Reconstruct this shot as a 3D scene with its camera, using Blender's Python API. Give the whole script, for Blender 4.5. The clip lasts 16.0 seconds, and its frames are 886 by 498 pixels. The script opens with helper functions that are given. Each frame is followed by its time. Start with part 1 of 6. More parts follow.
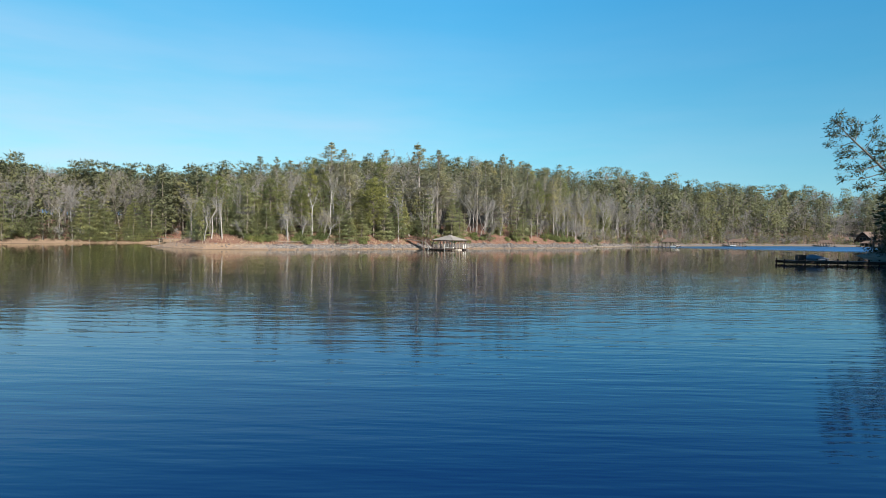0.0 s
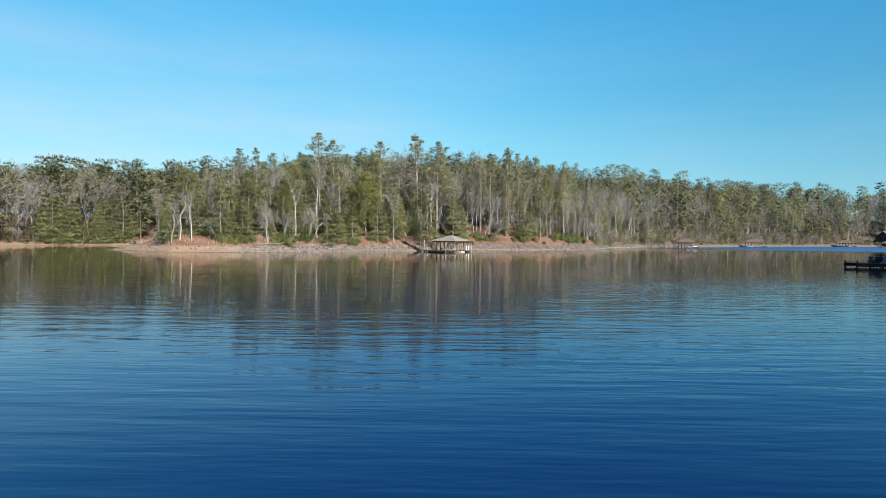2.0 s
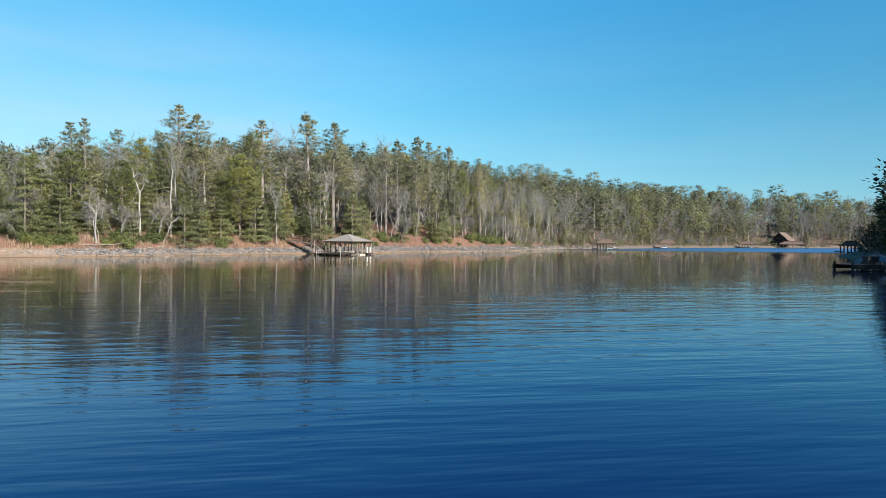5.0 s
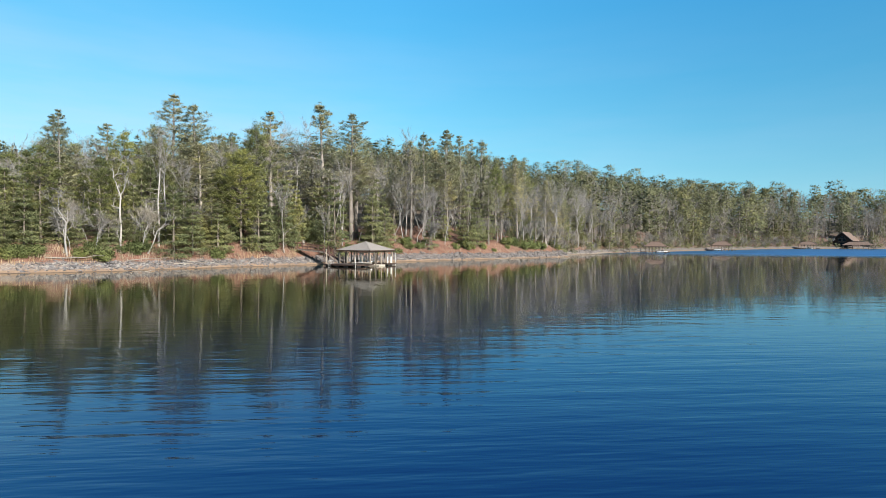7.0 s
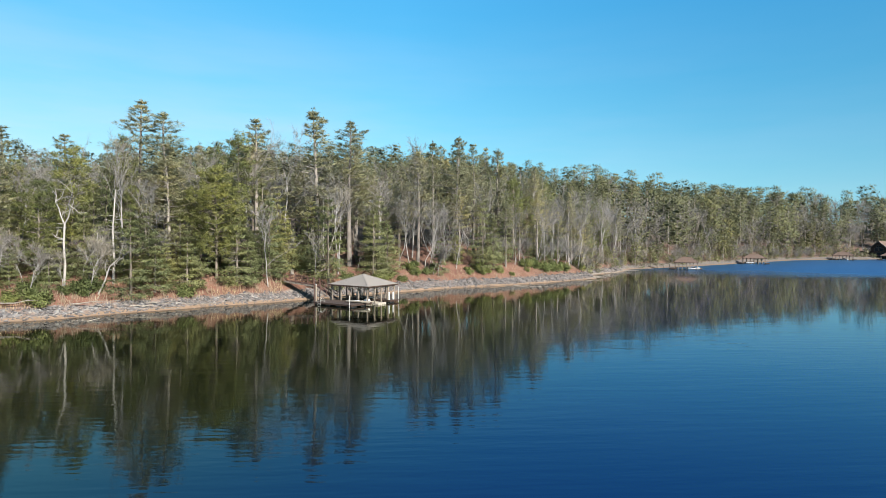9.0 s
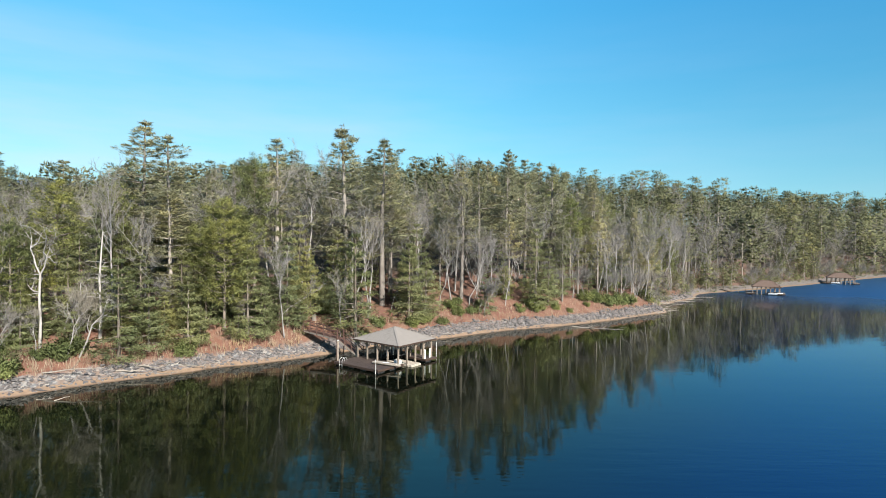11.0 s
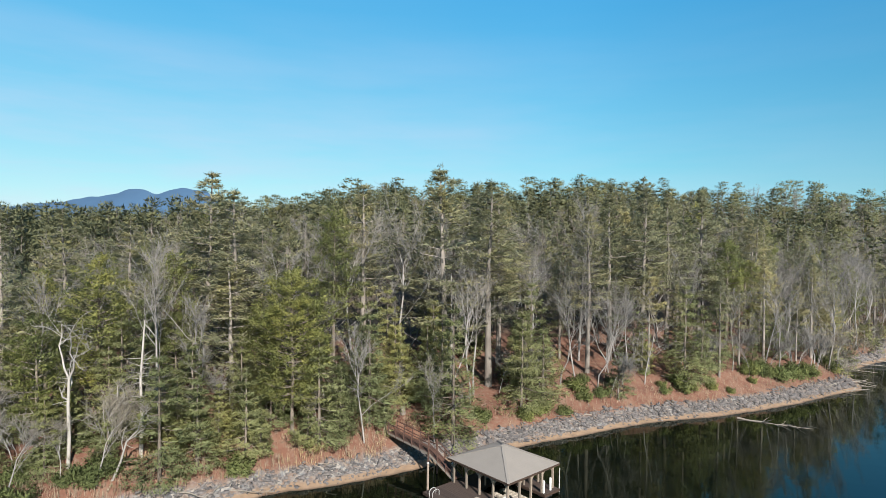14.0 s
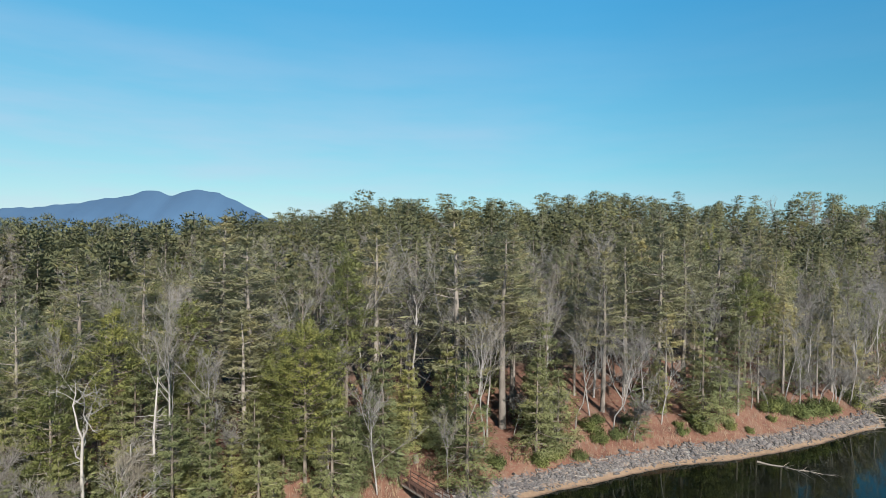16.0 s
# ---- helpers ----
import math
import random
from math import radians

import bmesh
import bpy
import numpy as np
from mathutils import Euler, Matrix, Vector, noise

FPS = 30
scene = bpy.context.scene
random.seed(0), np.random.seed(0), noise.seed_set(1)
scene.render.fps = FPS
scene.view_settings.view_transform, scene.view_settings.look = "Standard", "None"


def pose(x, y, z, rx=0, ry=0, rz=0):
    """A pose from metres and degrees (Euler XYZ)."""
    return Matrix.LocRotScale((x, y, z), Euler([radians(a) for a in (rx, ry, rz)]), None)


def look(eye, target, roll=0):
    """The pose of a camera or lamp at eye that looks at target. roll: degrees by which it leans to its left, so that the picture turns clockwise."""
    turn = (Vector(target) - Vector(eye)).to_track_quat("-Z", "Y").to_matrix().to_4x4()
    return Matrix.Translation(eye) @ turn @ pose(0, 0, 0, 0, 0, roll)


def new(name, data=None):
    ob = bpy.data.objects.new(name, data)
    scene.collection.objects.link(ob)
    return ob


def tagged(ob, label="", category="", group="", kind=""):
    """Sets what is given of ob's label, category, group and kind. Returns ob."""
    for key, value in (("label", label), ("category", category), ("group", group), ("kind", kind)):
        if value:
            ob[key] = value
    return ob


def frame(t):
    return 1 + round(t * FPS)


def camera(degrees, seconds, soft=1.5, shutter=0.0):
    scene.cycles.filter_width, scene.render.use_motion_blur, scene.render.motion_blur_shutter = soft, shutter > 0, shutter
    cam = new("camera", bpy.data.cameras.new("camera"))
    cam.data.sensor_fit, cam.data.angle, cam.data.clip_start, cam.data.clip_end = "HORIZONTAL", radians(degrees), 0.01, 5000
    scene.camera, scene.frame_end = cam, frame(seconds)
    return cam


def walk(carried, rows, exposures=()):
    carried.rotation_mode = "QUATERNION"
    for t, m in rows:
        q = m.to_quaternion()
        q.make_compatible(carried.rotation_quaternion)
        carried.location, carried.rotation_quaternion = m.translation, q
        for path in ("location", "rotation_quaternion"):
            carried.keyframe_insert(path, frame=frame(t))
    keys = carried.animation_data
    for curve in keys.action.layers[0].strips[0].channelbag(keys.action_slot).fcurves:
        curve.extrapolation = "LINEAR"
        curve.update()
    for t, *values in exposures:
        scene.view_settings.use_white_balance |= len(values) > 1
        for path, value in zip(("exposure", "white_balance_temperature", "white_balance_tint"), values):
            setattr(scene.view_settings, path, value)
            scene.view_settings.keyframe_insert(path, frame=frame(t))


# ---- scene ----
# ---------------------------------------------------------------- camera
cam = camera(75.3, 16.0, 0.85)
PATH = [
    (0, (0.713, -2.806, 4.988), (0.7017, -0.8072, 4.9357), 0.81),
    (0.5, (0.616, 2.173, 4.876), (0.6038, 4.1720, 4.8252), 0.75),
    (1, (0.449, 7.077, 4.772), (0.4397, 9.0764, 4.7223), 0.70),
    (1.5, (0.328, 11.946, 4.644), (0.3190, 13.9454, 4.5953), 0.65),
    (2, (0.286, 16.785, 4.470), (0.2766, 18.7844, 4.4243), 0.61),
    (2.5, (0.453, 21.501, 4.237), (0.4683, 23.5002, 4.1927), 0.58),
    (3, (0.815, 26.071, 3.973), (0.9805, 28.0641, 3.9347), 0.55),
    (3.5, (1.312, 30.575, 3.688), (1.5691, 32.5583, 3.6509), 0.52),
    (4, (1.847, 35.123, 3.439), (2.1487, 37.1002, 3.4064), 0.49),
    (6.5, (6.102, 59.623, 4.362), (6.3385, 61.6086, 4.3318), 0.25),
    (7, (6.284, 64.410, 5.310), (6.4722, 66.4009, 5.2749), 0.24),
    (7.5, (6.477, 69.144, 6.404), (6.6499, 71.1358, 6.3691), 0.24),
    (8, (6.725, 73.787, 7.604), (6.8941, 75.7797, 7.5706), 0.25),
    (10.5, (8.953, 94.661, 16.052), (9.0039, 96.6602, 16.0065), 0.67),
    (11, (8.886, 99.037, 17.411), (8.8750, 101.0368, 17.3697), 0.67),
    (11.5, (8.748, 103.382, 18.734), (8.6767, 105.3806, 18.6964), 0.67),
    (12, (8.528, 107.592, 20.127), (8.3943, 109.5876, 20.0925), 0.67),
    (12.5, (8.217, 111.521, 21.641), (8.0157, 113.5102, 21.6054), 0.67),
    (13, (7.853, 114.951, 23.266), (7.5852, 116.9326, 23.2275), 0.69),
    (13.5, (7.459, 117.598, 24.925), (7.1310, 119.5707, 24.8867), 0.72),
    (14, (7.100, 119.277, 26.330), (6.7081, 121.2375, 26.2957), 0.75),
    (14.5, (6.805, 120.086, 27.700), (6.3717, 122.0378, 27.6633), 0.78),
    (15, (6.637, 120.310, 29.220), (6.2000, 122.2616, 29.1857), 0.80),
    (15.5, (6.568, 120.257, 30.772), (6.1346, 122.2091, 30.7366), 0.82),
    (16, (6.543, 120.121, 32.071), (6.1113, 122.0734, 32.0377), 0.83),
]
walk(cam, [(t, look(eye, target, roll)) for t, eye, target, roll in PATH], [(0, 1.52), (8, 1.66), (11, 1.67), (13.5, 1.52), (14.5, 1.36), (16, 1.29)])

# ---------------------------------------------------------------- sky and sun
SUN_AZ, SUN_EL = 147.0, 32.0          # degrees clockwise from +y, above the horizon
world = bpy.data.worlds.new("world")
scene.world = world
world.use_nodes = True
wn, wl = world.node_tree.nodes, world.node_tree.links
sky = wn.new("ShaderNodeTexSky")
sky.sky_type, sky.sun_disc = "NISHITA", False
sky.sun_elevation, sky.sun_rotation = radians(SUN_EL), radians(SUN_AZ)
sky.altitude, sky.air_density, sky.dust_density, sky.ozone_density = 400, 1.0, 0.0, 3.0
split, join_ = wn.new("ShaderNodeSeparateColor"), wn.new("ShaderNodeCombineColor")
wl.new(sky.outputs["Color"], split.inputs[0])
for i, (gain, power) in enumerate(((0.0365, 1.1), (0.0509, 0.58), (0.0500, 0.23))):      # clear winter air: deep blue above, pale at the rim
    m1, m2, m3 = (wn.new("ShaderNodeMath") for _ in range(3))
    m1.operation, m2.operation, m3.operation = "MULTIPLY", "POWER", "MULTIPLY"
    m1.inputs[1].default_value, m2.inputs[1].default_value, m3.inputs[1].default_value = 0.1, power, gain * 100
    wl.new(split.outputs[i], m1.inputs[0])
    wl.new(m1.outputs[0], m2.inputs[0])
    wl.new(m2.outputs[0], m3.inputs[0])
    wl.new(m3.outputs[0], join_.inputs[i])
# thin cirrus low over the hills
co, mp, ci, fade, sep, veil, cm = (wn.new("ShaderNode" + n) for n in ("TexCoord", "Mapping", "TexNoise", "MapRange", "SeparateXYZ", "MapRange", "MixRGB"))
mp.inputs["Scale"].default_value, mp.inputs["Rotation"].default_value = (1.1, 0.8, 7.0), (0.05, 0.10, 0.3)
ci.inputs["Scale"].default_value, ci.inputs["Detail"].default_value, ci.inputs["Roughness"].default_value = 1.6, 5.0, 0.55
wl.new(co.outputs["Generated"], mp.inputs[0])
wl.new(mp.outputs[0], ci.inputs["Vector"])
wl.new(co.outputs["Generated"], sep.inputs[0])
for node, pairs in ((veil, (0.40, 0.70, 0.28, 0.90)), (fade, (0.05, 0.36, 1.0, 0.05))):
    for i, v in enumerate(pairs):
        node.inputs[i + 1].default_value = v
wl.new(ci.outputs["Fac"], veil.inputs[0])
wl.new(sep.outputs["Z"], fade.inputs[0])
vm = wn.new("ShaderNodeMath")
vm.operation = "MULTIPLY"
west = wn.new("ShaderNodeMapRange")                                   # thicker towards the west
for i, v in enumerate((-0.7, 0.5, 1.0, 0.15)):
    west.inputs[i + 1].default_value = v
wl.new(sep.outputs["X"], west.inputs[0])
vw = wn.new("ShaderNodeMath")
vw.operation = "MULTIPLY"
wl.new(veil.outputs[0], vw.inputs[0])
wl.new(west.outputs[0], vw.inputs[1])
wl.new(vw.outputs[0], vm.inputs[0])
wl.new(fade.outputs[0], vm.inputs[1])
wl.new(vm.outputs[0], cm.inputs[0])
band, dim = wn.new("ShaderNodeMapRange"), wn.new("ShaderNodeMixRGB")              # deepest at right angles to the sun
for i, v in enumerate((0.0, 0.7, 1.0, 0.74)):
    band.inputs[i + 1].default_value = v
dim.blend_type = "MULTIPLY"
dim.inputs[0].default_value = 1.0
wl.new(sep.outputs["X"], band.inputs[0])
wl.new(join_.outputs[0], dim.inputs[1])
wl.new(band.outputs[0], dim.inputs[2])
wl.new(dim.outputs[0], cm.inputs[1])
cm.inputs[2].default_value = (3.45, 3.65, 4.7, 1)
wl.new(cm.outputs[0], wn["Background"].inputs["Color"])
wn["Background"].inputs["Strength"].default_value = 0.073

sun_data = bpy.data.lights.new("sun", "SUN")
sun_data.energy, sun_data.angle, sun_data.color = 5.0, radians(0.53), (1.0, 0.95, 0.87)
sun = new("sun", sun_data)
sun_to = Vector((math.sin(radians(SUN_AZ)) * math.cos(radians(SUN_EL)), math.cos(radians(SUN_AZ)) * math.cos(radians(SUN_EL)), math.sin(radians(SUN_EL))))
sun.matrix_world = look(sun_to * 300, (0, 0, 0))


# ---------------------------------------------------------------- materials
class Mat:
    """A node material in the making: nodes by short calls."""

    def __init__(self, name, rough=0.8, metal=0.0):
        self.m = bpy.data.materials.new(name)
        self.m.use_nodes = True
        self.n, self.l = self.m.node_tree.nodes, self.m.node_tree.links
        self.b = self.n["Principled BSDF"]
        self.b.inputs["Roughness"].default_value = rough
        self.b.inputs["Metallic"].default_value = metal
        self.b.inputs["Specular IOR Level"].default_value = 0.3

    def add(self, kind, **values):
        node = self.n.new(kind)
        for k, v in values.items():
            node.inputs[k.replace("_", " ")].default_value = v
        return node

    def coords(self, scale=(1, 1, 1), local=False):
        if local:
            out = self.n.new("ShaderNodeTexCoord").outputs["Object"]
        else:
            out = self.n.new("ShaderNodeNewGeometry").outputs["Position"]
        mp = self.n.new("ShaderNodeMapping")
        mp.inputs["Scale"].default_value = scale
        self.l.new(out, mp.inputs["Vector"])
        return mp.outputs["Vector"]

    def noise(self, scale, detail=4, stretch=(1, 1, 1), local=False, rough=0.55):
        t = self.add("ShaderNodeTexNoise", Scale=scale, Detail=detail, Roughness=rough)
        self.l.new(self.coords(stretch, local), t.inputs["Vector"])
        return t.outputs["Fac"]

    def ramp(self, fac, stops):
        r = self.n.new("ShaderNodeValToRGB")
        e = r.color_ramp.elements
        while len(e) < len(stops):
            e.new(0.5)
        for el, (p, c) in zip(e, stops):
            el.position, el.color = p, (*c, 1) if len(c) == 3 else c
        self.l.new(fac, r.inputs["Fac"])
        return r.outputs["Color"]

    def mix(self, fac, a, b, how="MIX"):
        x = self.n.new("ShaderNodeMix")
        x.data_type, x.blend_type = "RGBA", how
        for sock, v in ((x.inputs["Factor"], fac), (x.inputs["A"], a), (x.inputs["B"], b)):
            if hasattr(v, "node"):
                self.l.new(v, sock)
            elif isinstance(v, (int, float)):
                sock.default_value = v
            else:
                sock.default_value = (*v, 1)
        return x.outputs["Result"]

    def math(self, op, a, b=0.0):
        x = self.n.new("ShaderNodeMath")
        x.operation = op
        for sock, v in zip(x.inputs, (a, b)):
            if hasattr(v, "node"):
                self.l.new(v, sock)
            else:
                sock.default_value = v
        return x.outputs[0]

    def colour(self, c):
        if hasattr(c, "node"):
            self.l.new(c, self.b.inputs["Base Color"])
        else:
            self.b.inputs["Base Color"].default_value = (*c, 1)

    def bump(self, fac, strength=0.3, distance=0.02):
        b = self.add("ShaderNodeBump", Strength=strength, Distance=distance)
        self.l.new(fac, b.inputs["Height"])
        self.l.new(b.outputs["Normal"], self.b.inputs["Normal"])
        return b

    def rand(self):
        return self.n.new("ShaderNodeObjectInfo").outputs["Random"]

    def island(self):
        return self.n.new("ShaderNodeNewGeometry").outputs["Random Per Island"]


def foliage(name, dark, mid, light, bleed=0.42, single=True):
    """Needles or leaves: each spray its own tone, each tree its own hue, some light through them."""
    k = Mat(name, 0.6)
    tone = k.ramp(k.island(), [(0.0, dark), (0.5, mid), (1.0, light)])
    tree = k.ramp(k.rand(), [(0.0, (0.68, 0.73, 0.68)), (0.3, (0.88, 0.93, 0.90)), (0.7, (1.10, 1.08, 1.0)), (1.0, (1.24, 1.19, 1.04))])
    c = k.mix(1.0, tone, tree, "MULTIPLY") if single else tone
    c = k.mix(1.0, c, k.ramp(k.noise(0.11, 2), [(0.36, (0.76, 0.78, 0.78)), (0.50, (1.0, 1.0, 1.0)), (0.64, (1.2, 1.13, 0.95))]), "MULTIPLY")
    c = k.mix(k.math("MULTIPLY", k.noise(0.35, 2), 0.2), c, (0.15, 0.13, 0.065))
    k.colour(c)
    k.b.inputs["Specular IOR Level"].default_value = 0.12
    tr = k.n.new("ShaderNodeBsdfTranslucent")
    k.l.new(c, tr.inputs["Color"])
    mx = k.add("ShaderNodeMixShader", Fac=bleed)
    k.l.new(k.b.outputs[0], mx.inputs[1])
    k.l.new(tr.outputs[0], mx.inputs[2])
    k.l.new(mx.outputs[0], k.n["Material Output"].inputs["Surface"])
    return k.m


def bark(name, dark, light, local=True):
    k = Mat(name, 0.9)
    n1 = k.noise(3.0, 5, (1, 1, 0.25), local)
    n2 = k.noise(0.4, 2, (1, 1, 1), local)
    c = k.mix(n2, k.ramp(n1, [(0.3, dark), (0.75, light)]), k.ramp(k.rand(), [(0, dark), (1, light)]))
    k.colour(c)
    k.bump(n1, 0.5, 0.03)
    return k.m


def timber(name, dark, light, grain=(1, 12, 12), rough=0.75):
    k = Mat(name, rough)
    n1 = k.noise(2.5, 6, grain, True)
    n2 = k.noise(1.1, 3, (1, 1, 1), True)
    c = k.ramp(n1, [(0.25, dark), (0.8, light)])
    c = k.mix(k.math("MULTIPLY", n2, 0.5), c, tuple(v * 0.6 for v in dark))
    c = k.mix(1.0, c, k.ramp(k.rand(), [(0, (0.8, 0.8, 0.8)), (1, (1.15, 1.12, 1.1))]), "MULTIPLY")
    k.colour(c)
    k.bump(n1, 0.3, 0.006)
    return k.m


def plain(name, colour, rough=0.5, metal=0.0, vary=0.15):
    k = Mat(name, rough, metal)
    n1 = k.noise(3.0, 5, (1, 1, 1), True)
    k.colour(k.mix(n1, tuple(v * (1 - vary) for v in colour), tuple(min(1, v * (1 + vary)) for v in colour)))
    k.bump(k.noise(40, 2, (1, 1, 1), True), 0.1, 0.002)
    return k.m


M_PINE = foliage("white_pine_needles", (0.160, 0.156, 0.096), (0.208, 0.202, 0.126), (0.256, 0.248, 0.158))
M_YELLOW = foliage("yellow_pine_needles", (0.112, 0.126, 0.046), (0.142, 0.156, 0.058), (0.174, 0.186, 0.074))
M_HEMLOCK = foliage("young_pine_needles", (0.146, 0.158, 0.078), (0.184, 0.196, 0.098), (0.224, 0.236, 0.120))
M_SHRUB = foliage("broad_leaves", (0.068, 0.082, 0.030), (0.116, 0.136, 0.052), (0.172, 0.192, 0.082))
M_WOODS = foliage("far_needles", (0.082, 0.089, 0.048), (0.104, 0.112, 0.060), (0.130, 0.136, 0.075), 0.35, False)
M_OLIVE = foliage("far_olive_needles", (0.076, 0.076, 0.036), (0.095, 0.095, 0.044), (0.118, 0.116, 0.056), 0.35, False)
# pine needles with the near shore's shade painted into the colour
M_SHADED_NEEDLES = foliage("shaded_needles", (0.012, 0.018, 0.008), (0.023, 0.033, 0.014), (0.042, 0.058, 0.025), 0.12, False)
M_REED = foliage("dry_reeds", (0.201, 0.133, 0.095), (0.296, 0.220, 0.163), (0.395, 0.327, 0.258), 0.4)
M_TWIG = foliage("bare_twigs", (0.080, 0.075, 0.073), (0.124, 0.117, 0.115), (0.180, 0.171, 0.168), 0.05, False)
M_BARK = bark("pine_bark", (0.058, 0.046, 0.036), (0.172, 0.145, 0.120))
M_PALEBARK = bark("grey_pine_bark", (0.075, 0.064, 0.055), (0.215, 0.190, 0.168))
M_PALE = bark("pale_bark", (0.112, 0.103, 0.097), (0.270, 0.252, 0.240))
M_SNAG = bark("bleached_wood", (0.120, 0.111, 0.102), (0.290, 0.270, 0.248))
M_DRIFT = bark("grey_driftwood", (0.090, 0.077, 0.065), (0.240, 0.212, 0.182))
M_FARBARK = bark("far_bark", (0.062, 0.049, 0.041), (0.205, 0.178, 0.150), False)
M_DECK = timber("brown_deck_boards", (0.033, 0.023, 0.019), (0.071, 0.052, 0.044))
M_POST = timber("tan_posts", (0.110, 0.090, 0.072), (0.235, 0.198, 0.162), (12, 12, 1))
M_DARKWOOD = timber("dark_stained_wood", (0.021, 0.012, 0.008), (0.050, 0.030, 0.021))
M_GREYWOOD = timber("weathered_grey_wood", (0.089, 0.077, 0.065), (0.214, 0.190, 0.166))
M_LOGHOUSE = timber("brown_log_siding", (0.027, 0.015, 0.009), (0.077, 0.044, 0.027))
M_WHITE = plain("white_plastic", (0.427, 0.427, 0.415), 0.4)
M_PIPE = plain("chalky_white_pipe", (0.270, 0.268, 0.258), 0.5)
M_TAN = plain("tan_plastic", (0.235, 0.205, 0.170), 0.55)
M_BLUE = plain("grey_canvas", (0.085, 0.095, 0.115), 0.8)
M_STEEL = plain("galvanised_steel", (0.62, 0.63, 0.64), 0.35, 0.9, 0.1)
M_BLACK = plain("black_float", (0.011, 0.011, 0.012), 0.6)
M_GLASS = plain("dark_window_glass", (0.015, 0.019, 0.023), 0.08, 0.0, 0.1)


def shingle_material(name, dark, light):
    k = Mat(name, 0.9)
    n1, n2 = k.noise(14, 4, (1, 1, 1), True), k.noise(0.8, 3, (1, 1, 1), True)
    c = k.mix(n1, dark, light)
    c = k.mix(k.math("MULTIPLY", n2, 0.4), c, tuple(v * 0.7 for v in dark))
    c = k.mix(1.0, c, k.ramp(k.rand(), [(0, (0.96, 0.96, 0.96)), (1, (1.04, 1.04, 1.04))]), "MULTIPLY")
    k.colour(c)
    k.bump(n1, 0.4, 0.01)
    return k.m


M_ROOF = shingle_material("grey_brown_shingles", (0.136, 0.121, 0.107), (0.172, 0.154, 0.137))
M_ROOF_RED = shingle_material("red_brown_shingles", (0.070, 0.046, 0.034), (0.125, 0.085, 0.066))

k = Mat("blue_grey_rock", 0.85)
rk = k.mix(k.noise(5, 5, (1, 1, 1), True), (0.030, 0.032, 0.037), (0.098, 0.101, 0.108))
rk = k.mix(k.math("MULTIPLY", k.noise(1.3, 3), 0.4), rk, (0.150, 0.120, 0.098))
rk = k.mix(1.0, rk, k.ramp(k.island(), [(0, (0.6, 0.6, 0.62)), (1, (1.35, 1.3, 1.25))]), "MULTIPLY")
k.colour(k.mix(1.0, rk, k.ramp(k.rand(), [(0, (0.75, 0.75, 0.78)), (1, (1.25, 1.2, 1.15))]), "MULTIPLY"))
k.bump(k.noise(9, 5, (1, 1, 1), True), 0.6, 0.04)
M_ROCK = k.m

# ground: sand at the waterline, red clay and pine straw above, grey-brown litter deep in the wood
k = Mat("clay_and_pine_straw", 0.95)
gp = k.n.new("ShaderNodeSeparateXYZ")
k.l.new(k.n.new("ShaderNodeNewGeometry").outputs["Position"], gp.inputs[0])
level = k.math("ADD", gp.outputs["Z"], k.math("MULTIPLY", k.math("SUBTRACT", k.noise(0.6, 4), 0.5), 1.1))
sand = k.mix(k.noise(1.5, 5), (0.088, 0.058, 0.038), (0.215, 0.146, 0.096))
sand = k.mix(k.ramp(gp.outputs["Z"], [(0.0, (1, 1, 1)), (0.10, (0, 0, 0))]), sand, (0.046, 0.030, 0.020))
clay = k.ramp(k.noise(0.45, 6), [(0.25, (0.056, 0.026, 0.017)), (0.5, (0.102, 0.047, 0.031)), (0.75, (0.128, 0.080, 0.057))])
clay = k.mix(k.ramp(k.noise(2.3, 5), [(0.5, (0, 0, 0)), (0.72, (1, 1, 1))]), clay, (0.125, 0.090, 0.066))
cells = k.n.new("ShaderNodeTexVoronoi")
cells.inputs["Scale"].default_value = 3.4
k.l.new(k.coords((1, 1, 1.6)), cells.inputs["Vector"])
rubble = k.ramp(cells.outputs["Color"], [(0.15, (0.050, 0.050, 0.053)), (0.5, (0.105, 0.103, 0.104)), (0.85, (0.190, 0.172, 0.152))])
rubble = k.mix(k.ramp(k.noise(1.1, 4), [(0.45, (0, 0, 0)), (0.65, (0.8, 0.8, 0.8))]), rubble, (0.120, 0.080, 0.058))
litter = k.mix(k.noise(0.8, 5), (0.038, 0.031, 0.023), (0.080, 0.061, 0.044))
stony = k.math("MULTIPLY", k.ramp(gp.outputs["Z"], [(0.30, (0, 0, 0)), (0.50, (1, 1, 1))]), k.ramp(k.math("MULTIPLY", k.math("ADD", gp.outputs["X"], 62.0), 0.05), [(0.1, (0, 0, 0)), (0.9, (1, 1, 1))]))
c = k.mix(stony, sand, rubble)
c = k.mix(k.ramp(k.math("MULTIPLY", level, 0.5), [(0.62, (0, 0, 0)), (0.85, (1, 1, 1))]), c, clay)
c = k.mix(k.ramp(k.math("MULTIPLY", gp.outputs["X"], 0.005), [(0.33, (0, 0, 0)), (0.5, (0.4, 0.4, 0.4))]), c, litter)
c = k.mix(k.ramp(k.math("MULTIPLY", level, 0.1), [(0.85, (0, 0, 0)), (1.0, (1, 1, 1))]), c, litter)
k.colour(c)
k.bump(k.noise(2.5, 6), 0.7, 0.12)
M_GROUND = k.m

